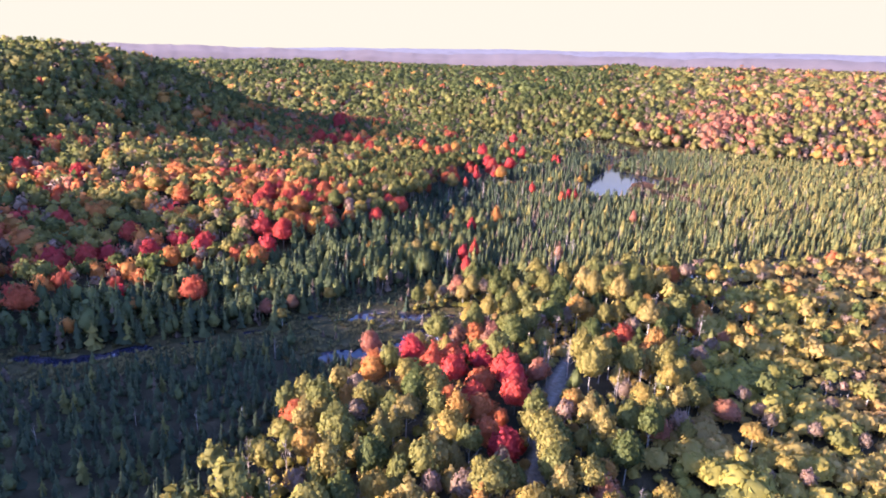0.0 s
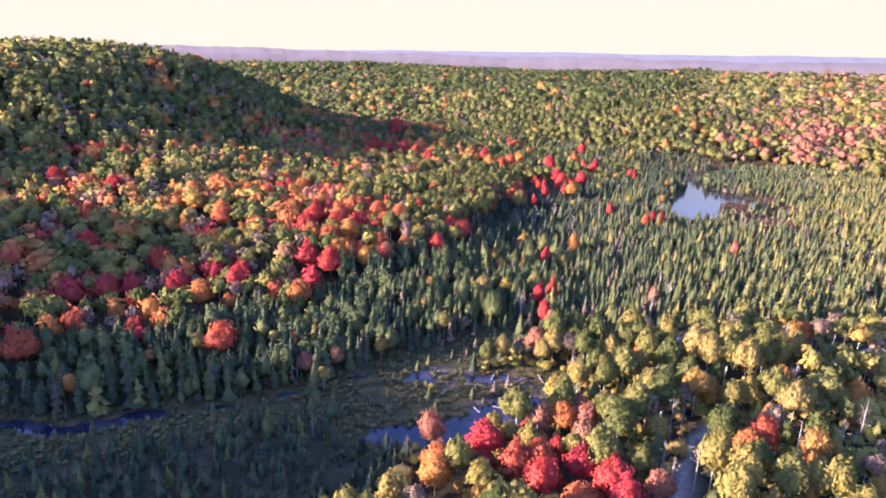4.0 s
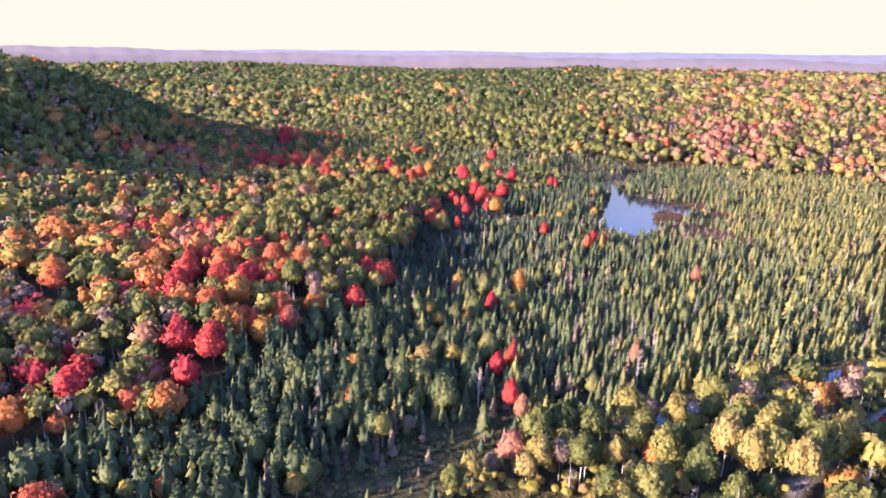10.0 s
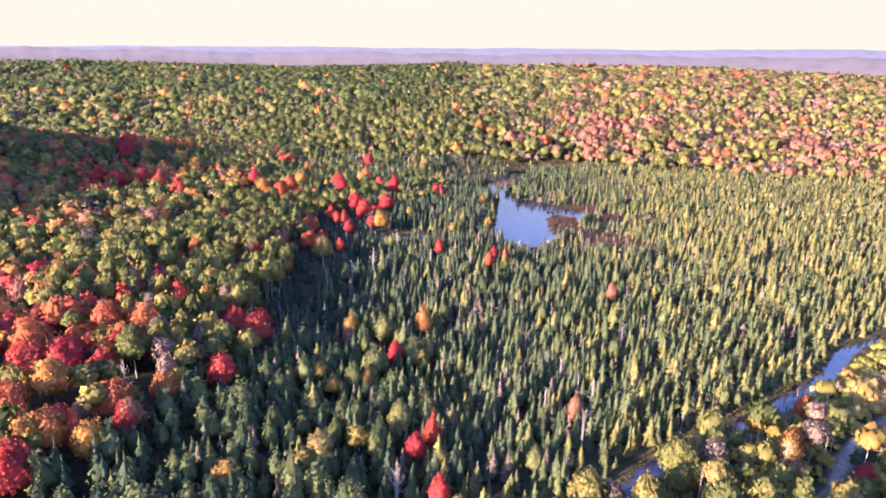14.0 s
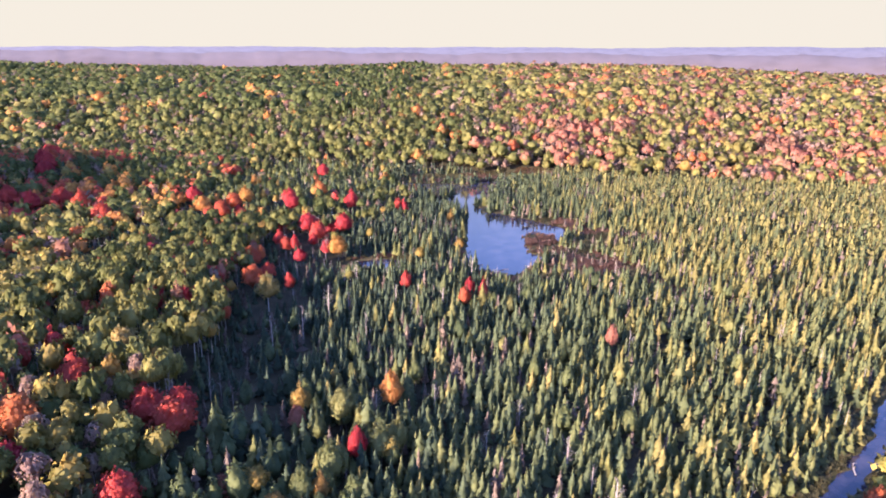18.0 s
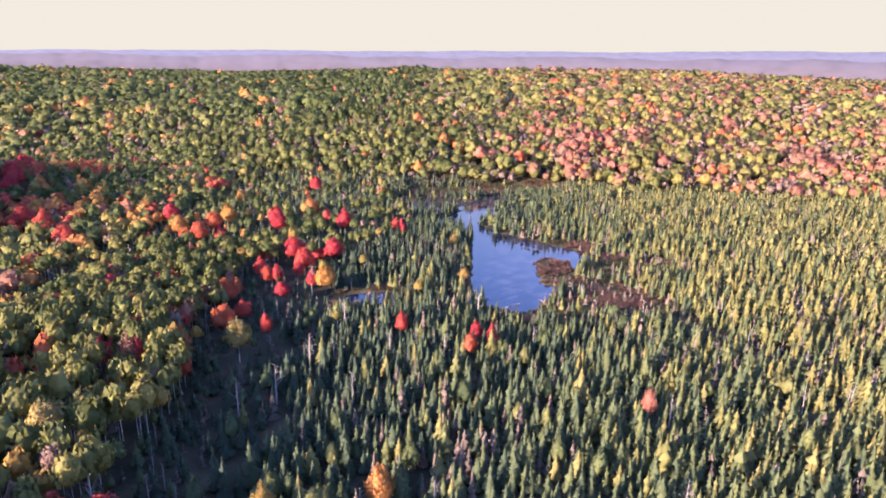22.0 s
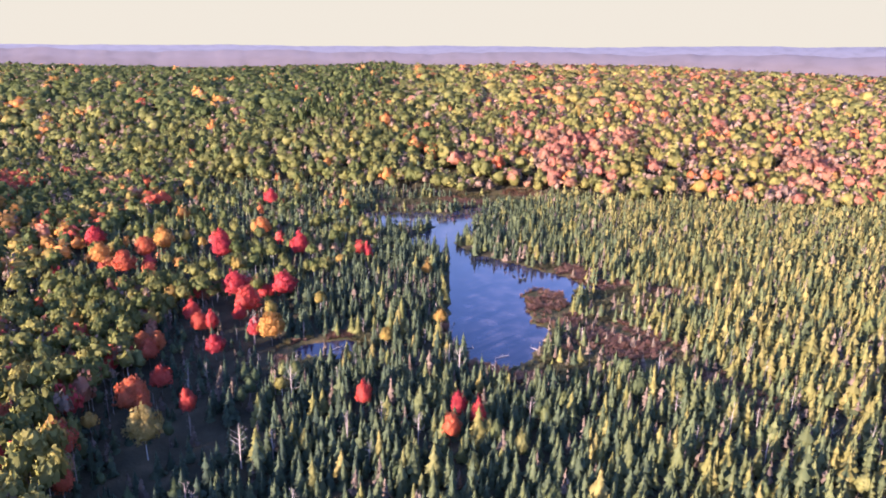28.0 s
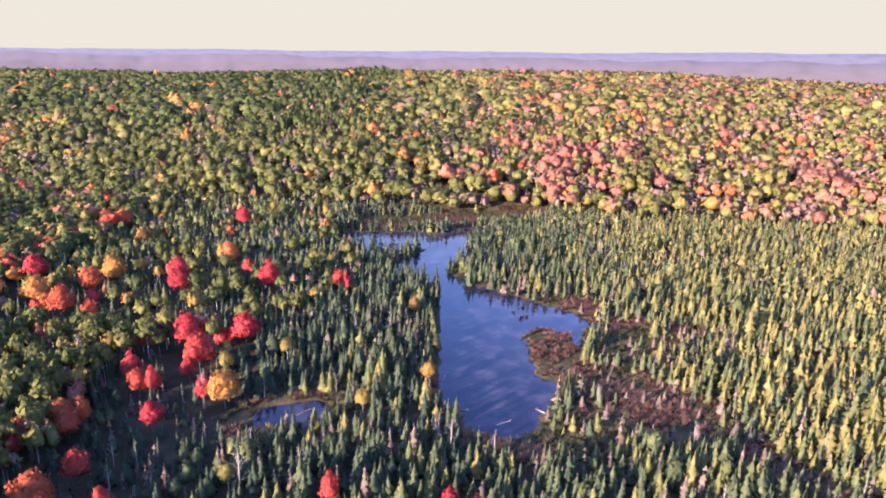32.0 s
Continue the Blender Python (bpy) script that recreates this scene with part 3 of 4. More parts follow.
def plant():
    """Every tree of the wood: place, kind, height, hue and distance from the stretch that the flight passes nearest."""
    bx, by = jittered(-200, 360, -80, 700, 2.95)
    keep = np.isin(zone_of(bx, by), (0, 1, 9)) & (rng.random(bx.size) < 0.86 + 0.22 * wave(bx, by, 6, 13.0))
    bx, by = bx[keep], by[keep]
    mx, my = jittered(-190, 360, 270, 640, 4.0)
    keep = zone_of(mx, my) == 4
    mx, my = mx[keep], my[keep]
    sx, sy = jittered(40, 300, -80, 330, 3.9)
    keep = zone_of(sx, sy) == 8
    sx, sy = sx[keep], sy[keep]
    kx, ky = jittered(-60, 200, -80, 330, 5.4)
    keep = zone_of(kx, ky) == 7
    kx, ky = kx[keep], ky[keep]
    dx, dy = jittered(-430, 420, -110, 800, 6.4)
    keep = np.isin(zone_of(dx, dy), (2, 3)) & (dy < 780) & (dx > -420)
    nx, ny = jittered(-165, -40, 60, 345, 6.4)
    slim = (zone_of(nx, ny) == 2) & (nx > -155)
    qx, qy = jittered(-165, -86, 180, 372, 5.2)
    tallest = np.isin(zone_of(qx, qy), (2, 4)) & (reach(qx, qy, GAP) > 1) & (rng.random(qx.size) < np.interp(qy, [225, 290], [0.1, 1.0]))
    px, py = jittered(-430, 420, 480, 800, 6.3)
    flat = np.isin(zone_of(px, py), (5, 6)) & (py < 780) & (px > -420)
    # saplings under the thin wood below the hill
    ux, uy = jittered(-150, -40, 160, 345, 4.4)
    under = (reach(ux, uy, GAP) < 4) & np.isin(zone_of(ux, uy), (2, 4))
    ux, uy = ux[under], uy[under]
    # low shrubs between the trees of the knoll
    vx, vy = jittered(-40, 200, -80, 330, 3.7)
    under = zone_of(vx, vy) == 7
    vx, vy = vx[under], vy[under]
    dx, dy = np.r_[dx[keep], px[flat], nx[slim], qx[tallest], sx, kx], np.r_[dy[keep], py[flat], ny[slim], qy[tallest], sy, ky]
    fx, fy = jittered(-760, 1000, -60, 1450, 8.0)
    keep = ((fy >= 780) | (fx <= -420) | (fx >= 420)) & np.isin(zone_of(fx, fy), (2, 3, 5, 6))
    fx, fy = fx[keep], fy[keep]
    wx, wy = jittered(-1500, -760, 450, 1500, 14)
    fx, fy = np.r_[fx, wx], np.r_[fy, wy]
    x, y = np.r_[bx, mx, dx, fx, ux, vx], np.r_[by, my, dy, fy, uy, vy]
    far = np.r_[np.zeros(bx.size + mx.size + dx.size), np.ones(fx.size), np.zeros(ux.size + vx.size)]
    order = np.arange(x.size)
    brush = order >= x.size - vx.size
    sapling = (order >= x.size - vx.size - ux.size) & ~brush
    zone = zone_of(x, y)
    wet = np.minimum(water_reach(x, y) - 1.2, reach(x, y, FEN_ALL + ISLAND) + 1.6 * wave(x, y, 3.5, 8.0))
    wet = np.minimum(wet, reach(x, y, chain(TRACK, 1.7)))
    keep = wet > 0
    # thin wood over the wet ground below the hill, its needles darkened below for shade
    thin = reach(x, y, GAP) + 5 * wave(x, y, 8, 19.0) < 0
    low = sapling | (thin & np.isin(zone, (2, 4)))
    keep &= ~thin | sapling | (rng.random(x.size) < 0.34)
    for lx, ly, *_ in LANDMARKS:
        keep &= np.hypot(x - lx, (y - ly + 0.5 * _[2]) * 0.75) > 1.15 * _[2]
    x, y, zone, far, low, thin, brush = x[keep], y[keep], zone[keep], far[keep], low[keep], thin[keep], brush[keep]
    mix = MIX[zone].copy()
    # larches and yellow cedars gather on the open bog to the north-east
    sunny = np.clip((x - 40) / 60, 0, 1) * np.clip((y - 180) / 120, 0, 1) * (zone == 0)
    mix[:, 1] += 0.34 * sunny
    mix[:, 0] -= 0.30 * sunny
    mix[:, 1] *= np.where((zone == 0) & (x < 20), 0.35, 1)
    fringe = np.clip(1 - reach(x, y, FEN_ALL) / 15, 0, 1) * (zone == 0)
    mix[:, 9] += 0.04 * fringe
    mix[:, 10] += 0.12 * fringe
    mix[:, 1] += 0.25 * fringe
    grey = np.clip(wave(x, y, 17, 21.0) - 0.15, 0, 1) * (zone == 0)
    mix[:, 10] += 0.45 * grey
    mix[:, 2] += 0.12 * np.clip(-wave(x, y, 13, 23.0) - 0.2, 0, 1) * (zone == 0)
    # colours run in patches on the hills
    warm = wave(x, y, 22, 11.0)
    edge = np.clip(0.6 + 1.6 * wave(x, y, 30, 31.0), 0, 3) * (zone == 6)
    mix[:, 7] *= np.where(zone == 6, edge, 1)
    mix[:, 5] *= np.where(zone == 6, np.clip(1 + 1.5 * wave(x, y, 21, 37.0), 0, 3), 1)
    for k in (5, 6, 7):
        mix[:, k] *= np.where(np.isin(zone, (2, 3, 5)), np.clip(1 + 2.6 * warm, 0.0, 4), 1)
    mix[:, 5] *= np.where((x > -140) & (y > 175) & (zone == 2), 0.2, 1)
    mix[:, 4] *= np.where((x > -140) & (y > 175) & (zone == 2), 0.5, 1)
    green_west = np.clip((80 - x) / 200, 0, 1) * np.isin(zone, (3, 5, 6))
    mix[:, 8] *= 1 - 0.5 * green_west
    mix[:, 4] *= 1 - 0.6 * green_west
    mix[:, 7] *= 1 - 0.7 * green_west
    mix[:, 2] += 0.05 * green_west
    mix[:, 0] += 0.04 * green_west
    mix[:, 8] += 0.14 * green_west
    mix[:, 9] += 0.04 * green_west
    # more tan and pink eastwards, partly its haze put into leaf colour
    turned = np.clip((x + 20) / 160, 0, 1) * (zone == 5)
    mix[:, 8] += 0.25 * turned
    mix[:, 7] += 0.12 * turned
    belt = (x > -165) & (x < -84) & (y > 178) & (y < 372) & np.isin(zone, (2, 4)) & ~thin
    mix[belt] = (0.07, 0.0, 0.03, 0.50, 0.07, 0.02, 0.06, 0.03, 0.13, 0.07, 0.02, 0.0)
    mix = np.cumsum(mix / mix.sum(1)[:, None], 1)
    kind = (rng.random(x.size)[:, None] > mix).sum(1).clip(0, 11)
    for tx, ty, r, share, red in TURNED:
        on = (np.hypot(x - tx, y - ty) < r * (1 + 0.3 * wave(x, y, 12, tx))) & np.isin(kind, (3, 4, 8)) & (rng.random(x.size) < share)
        kind[on] = np.where(rng.random(on.sum()) < red, 6, 5)
    kind[low] = np.array([0, 0, 0, 0, 0, 0, 2, 10, 9, 10])[rng.integers(0, 10, low.sum())]
    kind[brush] = 11
    tall = np.array([7.7, 8.1, 7.8, 10.3, 9.5, 10.0, 9.3, 10.0, 9.0, 8.5, 7.4, 4.2])[kind] * rng.uniform(0.72, 1.22, x.size)
    tall *= np.where((zone == 8) & (kind != 11), 0.85, 1) * np.where(zone == 3, 1.15, 1) * np.where(zone == 9, 0.68, 1) * np.where((zone == 1) & np.isin(kind, (0, 1, 2, 10)), 1.16, 1) * np.where((zone == 1) & (kind > 2) & (kind != 10), 0.8, 1) * np.where(far > 0, 1.15, 1) * np.where(x < -760, 1.4, 1) * np.where((zone == 4) & (kind < 3), 0.95, 1)
    tall *= np.where(fringe > 0.4, 0.8, 1)
    tall *= np.where((zone == 8) & (kind == 11), np.clip(1.15 + 0.6 * wave(x, y, 8, 45.0), 0.7, 1.9), 1) * np.where((zone == 7) & np.isin(kind, (3, 4, 8, 9)), 1.2, 1)
    tall *= np.where(np.isin(zone, (5, 6)), 1.25 + 0.25 * wave(x, y, 9, 51.0), 1)
    tall *= np.where(belt & (kind == 3), 1.12, 1)
    tall[low] *= 0.8
    tall[brush] *= 0.62
    conifer = np.isin(kind, (0, 1, 2, 10))
    tall *= np.where(conifer, np.clip(1 + 0.22 * wave(x, y, 7, 17.0) + rng.normal(0, 0.13, x.size), 0.5, 1.6), 1)
    tall *= np.where(~conifer & np.isin(zone, (2, 3)), np.where((x > -155) & (y > 165), 1.3, 1.12), 1)
    wide = rng.uniform(0.85, 1.2, x.size) * np.where(np.isin(zone, (2, 3)) & ~conifer, np.where((x > -155) & (y > 165), 0.64, np.where(x > -155, 0.92, 1.18)), 1) * np.where(np.isin(zone, (5, 6)) & ~conifer, 1.2, 1) * np.where((far > 0) & ~conifer, 1.3, 1) * np.where((zone == 4) & ~conifer, 0.8, 1) * np.where(thin & ~conifer & ~low, 0.72, 1)
    wide *= np.where((zone == 7) & ~conifer, 0.86, 1)
    # the west of the plateau and the high hill are dark green with shade put into the hue, the east olive and tan with
    # some haze
    dice = rng.random(x.size)
    hue = dice
    hue = np.where(np.isin(zone, (2, 4)), 0.75 * hue, hue)
    # young conifers and upper hill: shade over them put into a darker hue
    hue = np.where(zone == 9, 0.4 * hue, np.where(zone == 3, 0.6 * hue, hue))
    # needles darken to the west, partly own green, partly shade put into the hue
    bog = np.interp(x - 0.6 * np.clip(y - 230, -60, 60), [-70, -25, 30, 80], [0.01, 0.09, 0.32, 0.47])
    hue = np.where(zone == 0, bog + 0.42 * hue, hue)
    hue = np.where(zone == 1, 0.6 * hue, hue)
    west = np.clip((60 - x) / 160, 0, 1) * np.clip((y - 330) / 120, 0, 1)
    east = np.clip((x + 20) / 160, 0, 1) * (y > 450)
    hue = np.where(np.isin(zone, (2, 3, 5, 6)), hue * (1 - 0.74 * west) * (1 - 0.5 * east) + 0.5 * east, hue)
    hue = np.where(kind == 11, np.clip(0.42 + 0.42 * wave(x, y, 13, 41.0) + 0.2 * (hue - 0.5) + np.clip((x - 95) / 120, 0, 0.35), 0.02, 0.98), hue)
    # shade of the tall belt put into the needles of the thin wood
    hue = np.where(thin & conifer, 0.2 * hue, hue)
    hue = np.where(belt & (kind == 3), np.interp(y, [240, 290], [0.20, 0.05]) + 0.58 * hue, hue)
    hue = np.where((zone == 7) & (kind == 3), 0.16 + 0.5 * hue, hue)
    # leaves darkened again in the north-west, in place of shade
    hue = np.where((x < -40) & (y > 380) & (kind == 3), 0.5 * hue, hue)
    eastern = np.clip((x + 90) / 190 + 0.3 * wave(x, y, 24, 61.0), 0, 1)
    hue = np.where(np.isin(zone, (5, 6)) & (kind == 3), (0.03 + 0.36 * dice) * (1 - eastern) + (0.32 + 0.34 * dice) * eastern, hue)
    hue = np.clip(hue, 0.01, 1)
    return x, y, kind, tall, wide, hue, reach(x, y, SPINE), zone

# trees that stand out by their colour: place, height and crown's half-width
def spots(kind, tall, wide, pairs):
    return [(x, y, kind, 1.12 * tall, 1.14 * wide) for x, y in pairs]


LANDMARKS = (
    spots("red", 12, 4.2, [(-86, 350), (-77, 369), (-82, 422), (-123, 528), (-116, 414), (-121, 426), (-95, 366), (-150, 390), (-182, 428)])
    + spots("red", 8.2, 2.8, [(-104, 344), (-87, 318), (-106, 313), (-95, 296), (-98, 335), (-91, 371)])
    + spots("red", 9.0, 2.0, [(-10, 284), (-5, 279), (-82, 282), (-94, 335), (-36, 288), (-78, 331), (-93, 280), (-12, 273)])
    + spots("red", 11, 4.4, [(-134, 133), (-120, 131), (-100, 100), (-161, 199), (-167, 197), (-152, 200), (-180, 163), (-110, 186), (-87, 176), (-79, 172), (-130, 122), (-113, 135)])
    + spots("red", 7.5, 2.2, [(-79, 146), (-96, 283), (-129, 233), (-152, 270), (-137, 247), (-87, 344), (57, 121), (77, 132)])
    + spots("red", 9.6, 2.1, [(-36, 172), (-20, 133), (-23, 127), (-16, 113), (45, 108)])
    + spots("red", 13, 5.0, [(-291, 452), (-256, 384), (-247, 398), (-230, 389), (-207, 369), (-271, 388), (-310, 480), (-320, 500), (-360, 562), (-340, 540), (-300, 470)])
    + spots("red", 11.5, 4.2, [(-279, 104), (-244, 112), (-220, 82), (-193, 62), (-133, 55), (-151, 40), (-108, 96), (-118, 69), (-90, 34), (-98, 97), (-155, 66), (-388, 200), (-131, -1)])
    + spots("red", 10, 3.6, [(9, 22), (16, 20), (-1, 29), (29, 26), (36, 13), (56, 60), (13, 26), (33, 20), (22, 28), (-81, 180), (-77, 145)])
    + spots("orange", 12, 4.4, [(-109, 455), (-166, 402), (-149, 428), (-152, 415), (-195, 183), (-178, 177), (-107, 161), (-126, 140), (-108, 124), (-172, 114), (-255, 142)])
    + spots("orange", 11, 4.0, [(-177, 60), (-121, 54), (-170, 112), (-222, 196), (-189, 148), (-246, 202), (-174, 165), (-97, 283), (-72, 330), (-112, 115)])
    + spots("orange", 9, 3.4, [(-7, 17), (-11, -15), (-3, -5), (25, 17), (53, 54), (35, -6), (30, 4), (-5, 12), (12, 48)])
    + spots("orange", 11.0, 2.8, [(-31, 197)])
    + spots("pink", 9, 2.6, [(13, 56), (19, 40), (38, 28), (60, 128), (17, 50)])
    + spots("pink", 9.5, 1.9, [(37, 240), (15, 150), (-12, 108)])
    + spots("gold", 8, 2.0, [(-33, 327), (-61, 359), (-21, 398), (-77, 348), (-131, 372), (-15, 345), (70, 62), (20, -20), (88, 88)])
    + spots("green", 13, 3.6, [(-85, 264), (-108, 206), (47, 40), (53, 38), (13, 2), (26, 44), (62, 76), (-99, 142), (-125, 283)])
    + spots("green", 14.5, 3.5, [(44, 104), (36, 101), (54, 102), (40, 96), (50, 95), (39, 109), (47, 111), (58, 106), (45, 98), (53, 110), (62, 112)])
    + spots("bare", 11, 2.2, [(-57, 293), (-94, 130), (-25, 113), (60, 133), (40, 30), (16, 140), (20, 156), (-66, 240), (-74, 232), (-78, 330), (44, 38), (-62, 262)])
)

SPREAD = {"spruce": 0.22, "larch": 0.24, "cedar": 0.235, "green": 0.31, "gold": 0.31, "orange": 0.36, "red": 0.37, "pink": 0.35, "tan": 0.27, "bare": 0.2, "dry": 0.155, "shrub": 0.62}
LABEL = {
    "spruce": ("spruce", "slender dark green spruce with drooping sprays in the bog", "black spruce"),
    "larch": ("larch", "yellow-green larch with soft pointed crown on the open bog", "larch"),
    "cedar": ("cedar", "rounded olive-green cedar at the edge of the swamp", "cedar"),
    "green": ("aspen", "pale-barked aspen with a thin green autumn crown", "aspen"),
    "gold": ("birch", "birch with a yellow autumn crown among the conifers", "birch"),
    "orange": ("orange_maple", "broad maple in bright orange autumn leaf", "maple"),
    "red": ("red_maple", "maple in glowing crimson autumn leaf", "maple"),
    "pink": ("faded_maple", "maple in faded salmon-red autumn leaf", "maple"),
    "tan": ("withered_tree", "half-bare tree with withered tan leaves", "tree"),
    "dry": ("withered_larch", "slender withered larch with thin grey-brown twigs", "larch"),
    "shrub": ("alder_shrub", "dense olive and straw alder shrub at the edge of the wood", "shrub"),
    "bare": ("dead_tree", "leafless bleached dead tree with broken branches", "dead tree"),
}


def wood_of(kind):
    return {"green": PALE_BARK, "gold": PALE_BARK, "bare": DEAD_BARK, "tan": DEAD_BARK, "dry": DEAD_BARK}.get(kind, BARK)


def crown_of(kind, g, h, w, lod):
    if kind in ("spruce", "larch", "dry"):
        tiers, sprays = ((14, 7), (9, 6), (6, 5), (4, 4), (3, 3))[lod]
        if kind == "dry":
            tiers, sprays = tiers - 1, max(3, sprays - 3)
        return conifer_crown(g, h, w, tiers, sprays, lod < 3 and kind != "dry")
    lobes, clumps = ((13, 640), (10, 170), (8, 60), (6, 24), (5, 11))[lod]
    size = (0.62, 0.95, 1.35, 1.8, 2.2)[lod] * (0.45 + 0.55 * w / 3.6)
    low = g.choice([0.25, 0.36, 0.46]) if kind in ("green", "gold", "tan") else 0.12
    if lod > 2 or kind == "shrub":
        low = 0.05
    if kind == "shrub":
        lobes, clumps, size = max(4, lobes - 3), int(clumps * 0.5), 1.2 * size
    if kind == "tan":
        clumps = int(clumps * 0.8)
    if kind == "cedar":
        lobes, clumps, size, low = lobes + 4, int(clumps * 0.7), 0.85 * size, 0.02
    return leafy_crown(g, h, w, lobes, clumps, size, low, 0.62 if kind == "tan" else 0.92, lod < 2, 0.8 if kind == "shrub" else 0.22, 0.45 if kind == "cedar" else 0.22)


def template(kind, g, lod):
    """One tree of the joined wood, about ten metres tall."""
    h = 10.0
    if kind == "bare":
        return bare_shape(g, h, (12, 9, 6, 4, 3)[lod], 0.16, (2, 1, 0, 0, 0)[lod]).arrays()
    s = crown_of(kind, g, h, SPREAD[kind] * h, lod)
    if lod < 3 and kind not in ("spruce", "larch", "cedar", "dry"):
        t = trunk_shape(g, h * 0.8, 0.10, (4, 3, 0)[lod], 0.02, 4)
        s.add(*t.arrays()[:2], 1)
    elif lod < 2:
        s.rod((0, 0, -0.3), (0, 0, 0.25 * h), 0.13, 0.1, 3)
    return s.arrays()


def joined(name, kind, lod, x, y, tall, wide, tint, seed):
    """Many trees of one kind in one mesh."""
    if not len(x):
        return
    g = np.random.default_rng(seed)
    temps = [template(kind, g, lod) for _ in range(6)]
    z = land(x, y)
    pick = g.integers(0, 6, len(x))
    turn = g.uniform(0, 6.28, len(x))
    vs, ts, ms, tn, ps, n = [], [], [], [], [], 0
    for k, (v, t, m, o) in enumerate(temps):
        on = np.flatnonzero(pick == k)
        if not len(on):
            continue
        s = (tall[on] / 10)[:, None]
        sw = s * wide[on][:, None]
        c, d = np.cos(turn[on])[:, None], np.sin(turn[on])[:, None]
        px = (v[:, 0] * c - v[:, 1] * d) * sw + x[on][:, None]
        py = (v[:, 0] * d + v[:, 1] * c) * sw + y[on][:, None]
        pz = v[:, 2] * s + z[on][:, None] - 0.1
        vs.append(np.stack([px, py, pz], -1).reshape(-1, 3))
        ts.append((t[None] + (np.arange(len(on)) * len(v))[:, None, None]).reshape(-1, 3) + n)
        ps.append(np.stack([o[:, 0] * c - o[:, 1] * d, o[:, 0] * d + o[:, 1] * c, np.broadcast_to(o[:, 2], px.shape)], -1).reshape(-1, 3))
        ms.append(np.tile(m, len(on)))
        tn.append(np.repeat(tint[on], len(v)))
        n += len(on) * len(v)
    leaf = LEAF.get(kind, DEAD_BARK)
    me = tri_mesh(name, np.concatenate(vs), np.concatenate(ts), [leaf, wood_of(kind)], np.concatenate(ms), np.concatenate(tn), puff=np.concatenate(ps))
    what = LABEL[kind][1].split(" with ")[0]
    tagged(new(name, me), "wood of many trees, each a " + what, "woodland", kind="stuff")


def part(name, shape, material, parent, label=""):
    v, t, _, o = shape.arrays()
    ob = new(name, tri_mesh(name, v, t, [material], tint=np.zeros(len(v)), puff=o))
    ob.parent = parent
    return tagged(ob, label)


def build_tree(kind, seed):
    """One tree as a thing: an Empty at its foot, trunk and crown under it, ten metres tall."""
    g = np.random.default_rng(seed)
    name, label, category = LABEL[kind]
    tree = tagged(new(name), label, category, group=category + "s of the swamp")
    h = 10.0
    if kind == "bare":
        part("trunk", trunk_shape(g, h, 0.18, 0, 0.0, 6), DEAD_BARK, tree)
        part("crown", bare_shape(g, h, 16, 0.12, 3), DEAD_BARK, tree, "thin bleached bare branches")
        return tree
    conifer = kind in ("spruce", "larch", "cedar", "dry")
    part("trunk", trunk_shape(g, h * (0.92 if conifer else 0.82), 0.11, 0 if conifer else 6, 0.01 if conifer else 0.04), wood_of(kind), tree)
    part("crown", crown_of(kind, g, h, SPREAD[kind] * h, 0), LEAF[kind], tree)
    return tree


def stand(kind, places, seed):
    """Single trees of a kind: places are x, y, height and the crown's half-width."""
    g = np.random.default_rng(seed)
    models, n = [], 7
    for k, (x, y, tall, wide) in enumerate(places):
        z = float(land(x, y))
        w = wide / SPREAD[kind] / 10
        m = Matrix.LocRotScale((x, y, z - 0.05), Euler((0, 0, g.uniform(0, 6.28))), (w, w, tall / 10))
        if k < n:
            tree = build_tree(kind, seed + k)
            tree.matrix_basis = m
            models.append((tree, w, tall / 10))
        else:
            tree, *_ = models[k % n]
            c = copy_thing(tree, m)
            c.matrix_basis = m


X, Y, KIND, TALL, WIDE, TINT, AWAY, ZONE = plant()
SINGLE = {"spruce": 170, "larch": 120, "cedar": 120, "green": 150, "gold": 60, "orange": 30, "red": 20, "pink": 20, "tan": 70, "bare": 110, "dry": 100, "shrub": 120}
for number, kind in enumerate(KINDS):
    mine = np.flatnonzero(KIND == number)
    mine = mine[np.argsort(AWAY[mine])]
    few, rest = mine[: SINGLE[kind]], mine[SINGLE[kind]:]
    places = [(a, b, t, w) for a, b, k, t, w in LANDMARKS if k == kind]
    places += [(X[i], Y[i], TALL[i], TALL[i] * SPREAD[kind] * WIDE[i]) for i in few]
    stand(kind, places, 100 * number + 11)
    name = LABEL[kind][0] + "_wood"
    for lod, lo, hi in ((1, -1, 65), (2, 65, 190), (3, 190, 470), (4, 470, 5000)):
        on = rest[(AWAY[rest] > lo) & (AWAY[rest] <= hi)]
        joined(name, kind, lod, X[on], Y[on], TALL[on], WIDE[on], TINT[on], 1000 + 10 * number + lod)

# ---- fen: tussocks, shrubs and drowned wood ----
RUSSET = foliage("russet_sedge", [(0.0, (0.15, 0.085, 0.045)), (0.5, (0.25, 0.11, 0.06)), (1.0, (0.31, 0.16, 0.08))], 0.2)
SEDGE = foliage("olive_sedge", [(0.0, (0.08, 0.075, 0.025)), (0.5, (0.15, 0.12, 0.04)), (1.0, (0.22, 0.17, 0.06))], 0.2)


def sedge_shape(g):
    """A tuft of blades that lean outwards."""
    s = Shape()
    for k in range(9):
        t, q, z = 0.7 * k + g.uniform(-0.3, 0.3), g.uniform(0.5, 1.0), g.uniform(0.4, 1.0)
        c, d = np.cos(t), np.sin(t)
        w = 0.28
        s.add([(-w * d, w * c, 0), (w * d, -w * c, 0), (q * c, q * d, z)], [(0, 1, 2)])
    return s.arrays()


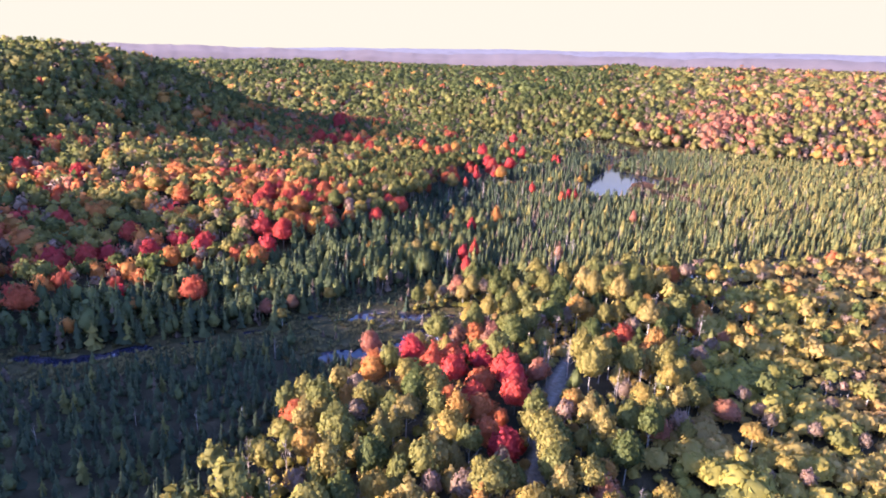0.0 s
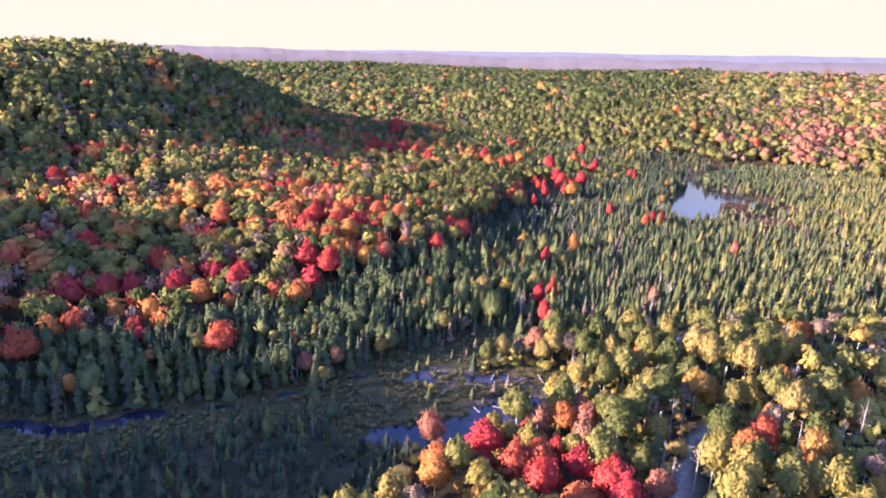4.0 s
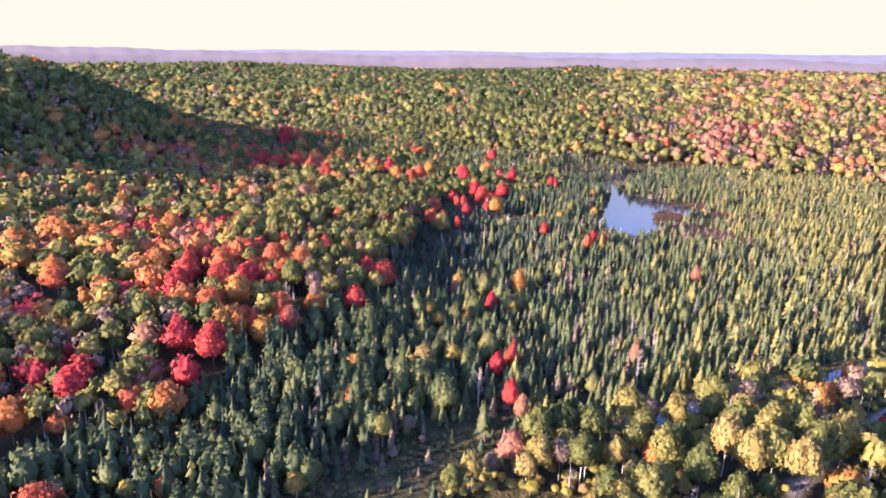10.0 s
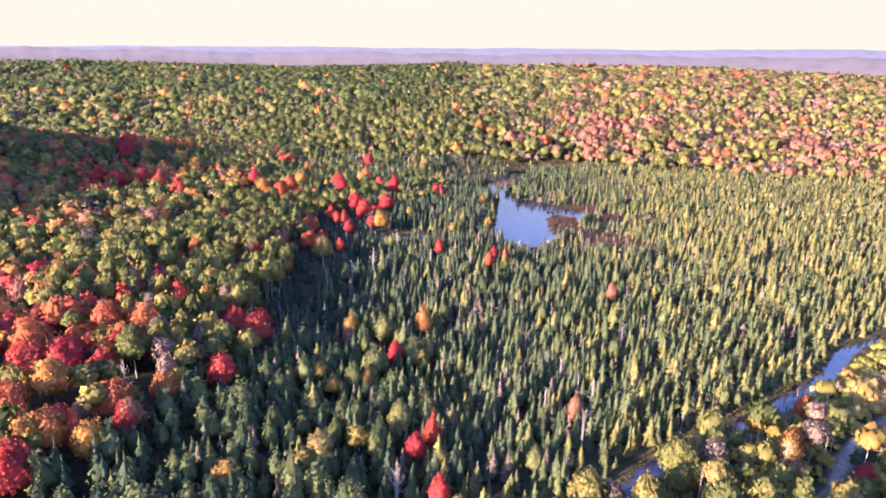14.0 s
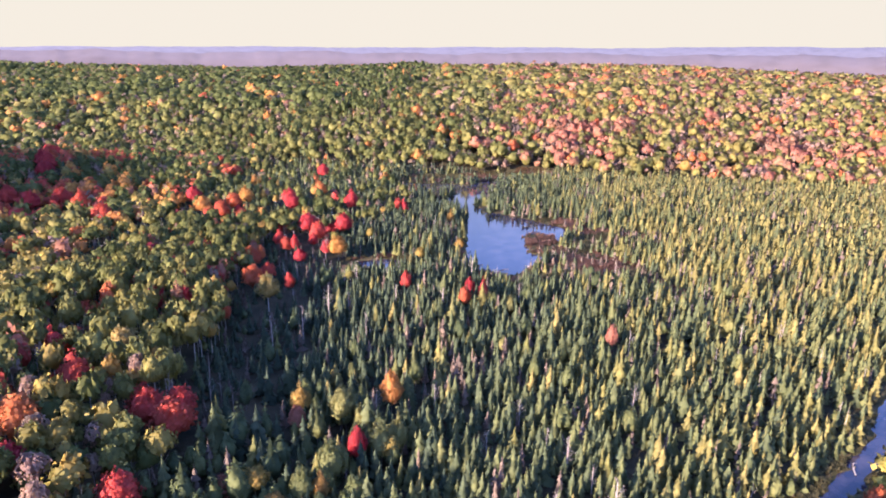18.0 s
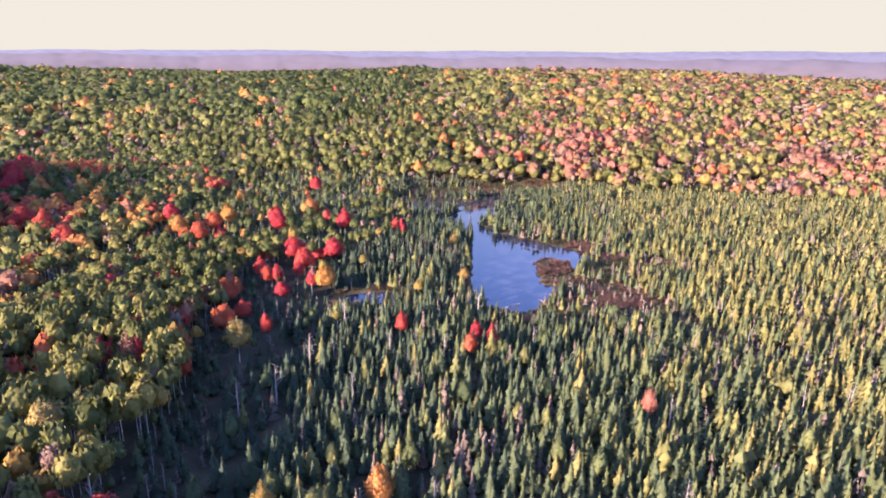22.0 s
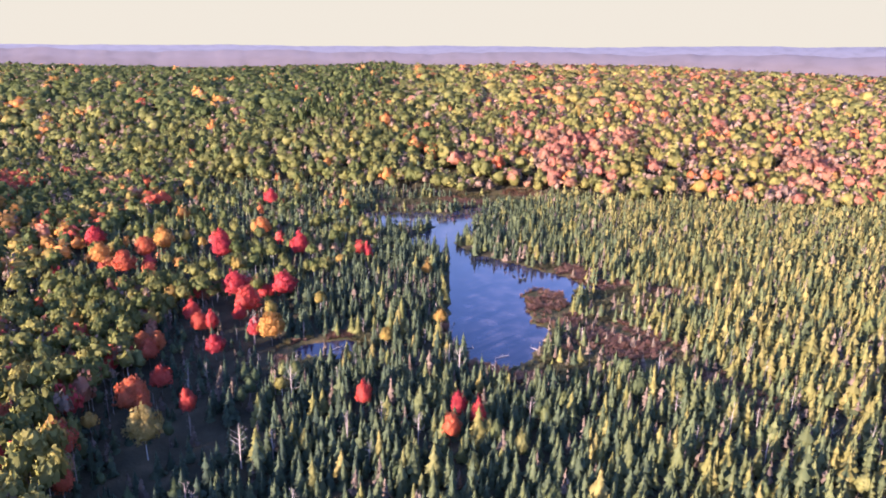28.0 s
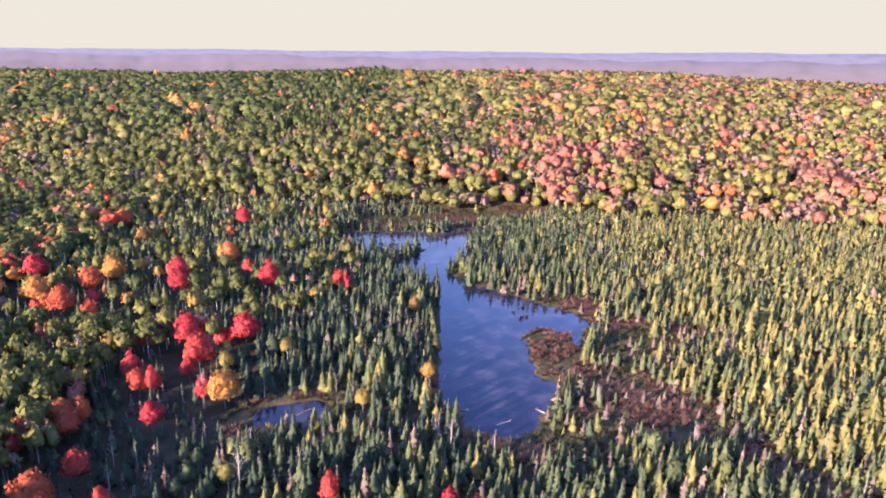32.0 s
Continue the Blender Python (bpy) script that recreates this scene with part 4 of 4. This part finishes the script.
def scatter(name, label, x, y, size, material, seed):
    g = np.random.default_rng(seed)
    temps = [sedge_shape(g) for _ in range(5)]
    z = np.maximum(land(x, y), -0.22)
    vs, ts, tn, n = [], [], [], 0
    for i in range(len(x)):
        v, t, *_ = temps[i % 5]
        a = 2.1 * i
        r = np.array([[np.cos(a), -np.sin(a), 0], [np.sin(a), np.cos(a), 0], [0, 0, 1]])
        vs.append(v @ r.T * size[i] + (x[i], y[i], z[i] - 0.05))
        ts.append(t + n)
        tn.append(np.full(len(v), g.random()))
        n += len(v)
    me = tri_mesh(name, np.concatenate(vs), np.concatenate(ts), [material], tint=np.concatenate(tn), puff=np.tile((0.0, 0.0, 1.0), (n, 1)))
    tagged(new(name, me), label, "sedge", kind="stuff")


def fen_cover():
    gx, gy = jittered(-130, 110, -40, 600, 1.25)
    w = water_reach(gx, gy)
    island = reach(gx, gy, ISLAND) + 1.2 * wave(gx, gy, 1.7, 4.0)
    open_fen = reach(gx, gy, FEN_ALL)
    beds = (w > -0.6) & (open_fen < 4) & (rng.random(gx.size) < 0.7 + 0.8 * wave(gx, gy, 5, 6.0))
    red = beds & ((island < 3) | (wave(gx, gy, 11, 1.5) > 0.05)) & (gy > 250)
    size = (0.55 + 0.85 * rng.random(gx.size)) * np.where(gy > 250, 1.5, 1)
    scatter("russet_sedge", "russet sedge tussocks on the floating fen", gx[red], gy[red], size[red], RUSSET, 5)
    rest = beds & ~red & (rng.random(gx.size) < 0.8)
    scatter("olive_sedge", "olive and straw sedge tussocks on the wet meadow", gx[rest], gy[rest], size[rest], SEDGE, 6)


fen_cover()


def build_log(seed):
    g = np.random.default_rng(seed)
    log = tagged(new("fallen_log"), "bleached fallen log lying at the water's edge", "log", group="drowned logs")
    s = Shape()
    s.rod((-2.5, 0, 0), (0.3, 0.1, 0.05), 0.20, 0.16, 6)
    s.rod((0.3, 0.1, 0.05), (2.6, -0.1, 0.12), 0.16, 0.06, 6)
    part("trunk", s, DEAD_BARK, log)
    for k in range(3):
        b = Shape()
        at = np.array([g.uniform(-0.8, 2), 0.05, 0.08])
        b.rod(at, at + (g.uniform(0.2, 0.6), g.uniform(-0.7, 0.7), g.uniform(0.3, 0.8)), 0.06, 0.02, 4)
        part("branch", b, DEAD_BARK, log)
    return log


LOGS = [(-4, 77, 130), (-9, 74, 60), (-20, 63, 20), (-32, 64, 40), (-3, 66, 110), (-8, 56, 10), (-14, 52, 150), (-25, 56, 75), (-42, 52, 35), (-17, 71, 100),
        (6, 326, 30), (18, 332, 140), (-10, 352, 80), (-6, 332, 15), (30, 134, 50), (48, 152, 120), (66, 168, 30), (38, 142, 170), (84, 182, 70), (-50, 330, 45)]
for k, (x, y, turn) in enumerate(LOGS):
    m = pose(x, y, max(float(land(x, y)), -0.22) + 0.08, 0, 0, turn)
    if k < 4:
        model = build_log(900 + k)
        model.matrix_basis = m
    else:
        copy_thing(model, m)


def young_trees():
    """Stunted spruces and withered larches scattered over the open meadow by the creek."""
    gx, gy = jittered(-120, 20, -40, 125, 4.5)
    keep = (reach(gx, gy, FEN_ALL) < 3) & (water_reach(gx, gy) > 0.4) & (rng.random(gx.size) < 0.55)
    gx, gy = gx[keep], gy[keep]
    fx, fy = jittered(30, 90, 290, 410, 3.4)
    on = (reach(fx, fy, FEN_ALL) < 1) & (water_reach(fx, fy) > 0.8) & (reach(fx, fy, ISLAND) > 1) & (rng.random(fx.size) < 0.28)
    gx, gy = np.r_[gx, fx[on]], np.r_[gy, fy[on]]
    dry = rng.random(gx.size) < np.where(gy > 250, 0.75, 0.12)
    for kind, on, lo, hi in (("spruce", ~dry, 1.6, 4.5), ("dry", dry, 2.5, 5.5)):
        tall = rng.uniform(lo, hi, on.sum())
        stand(kind, list(zip(gx[on], gy[on], tall, tall * 0.24)), 4000 + on.sum())


young_trees()
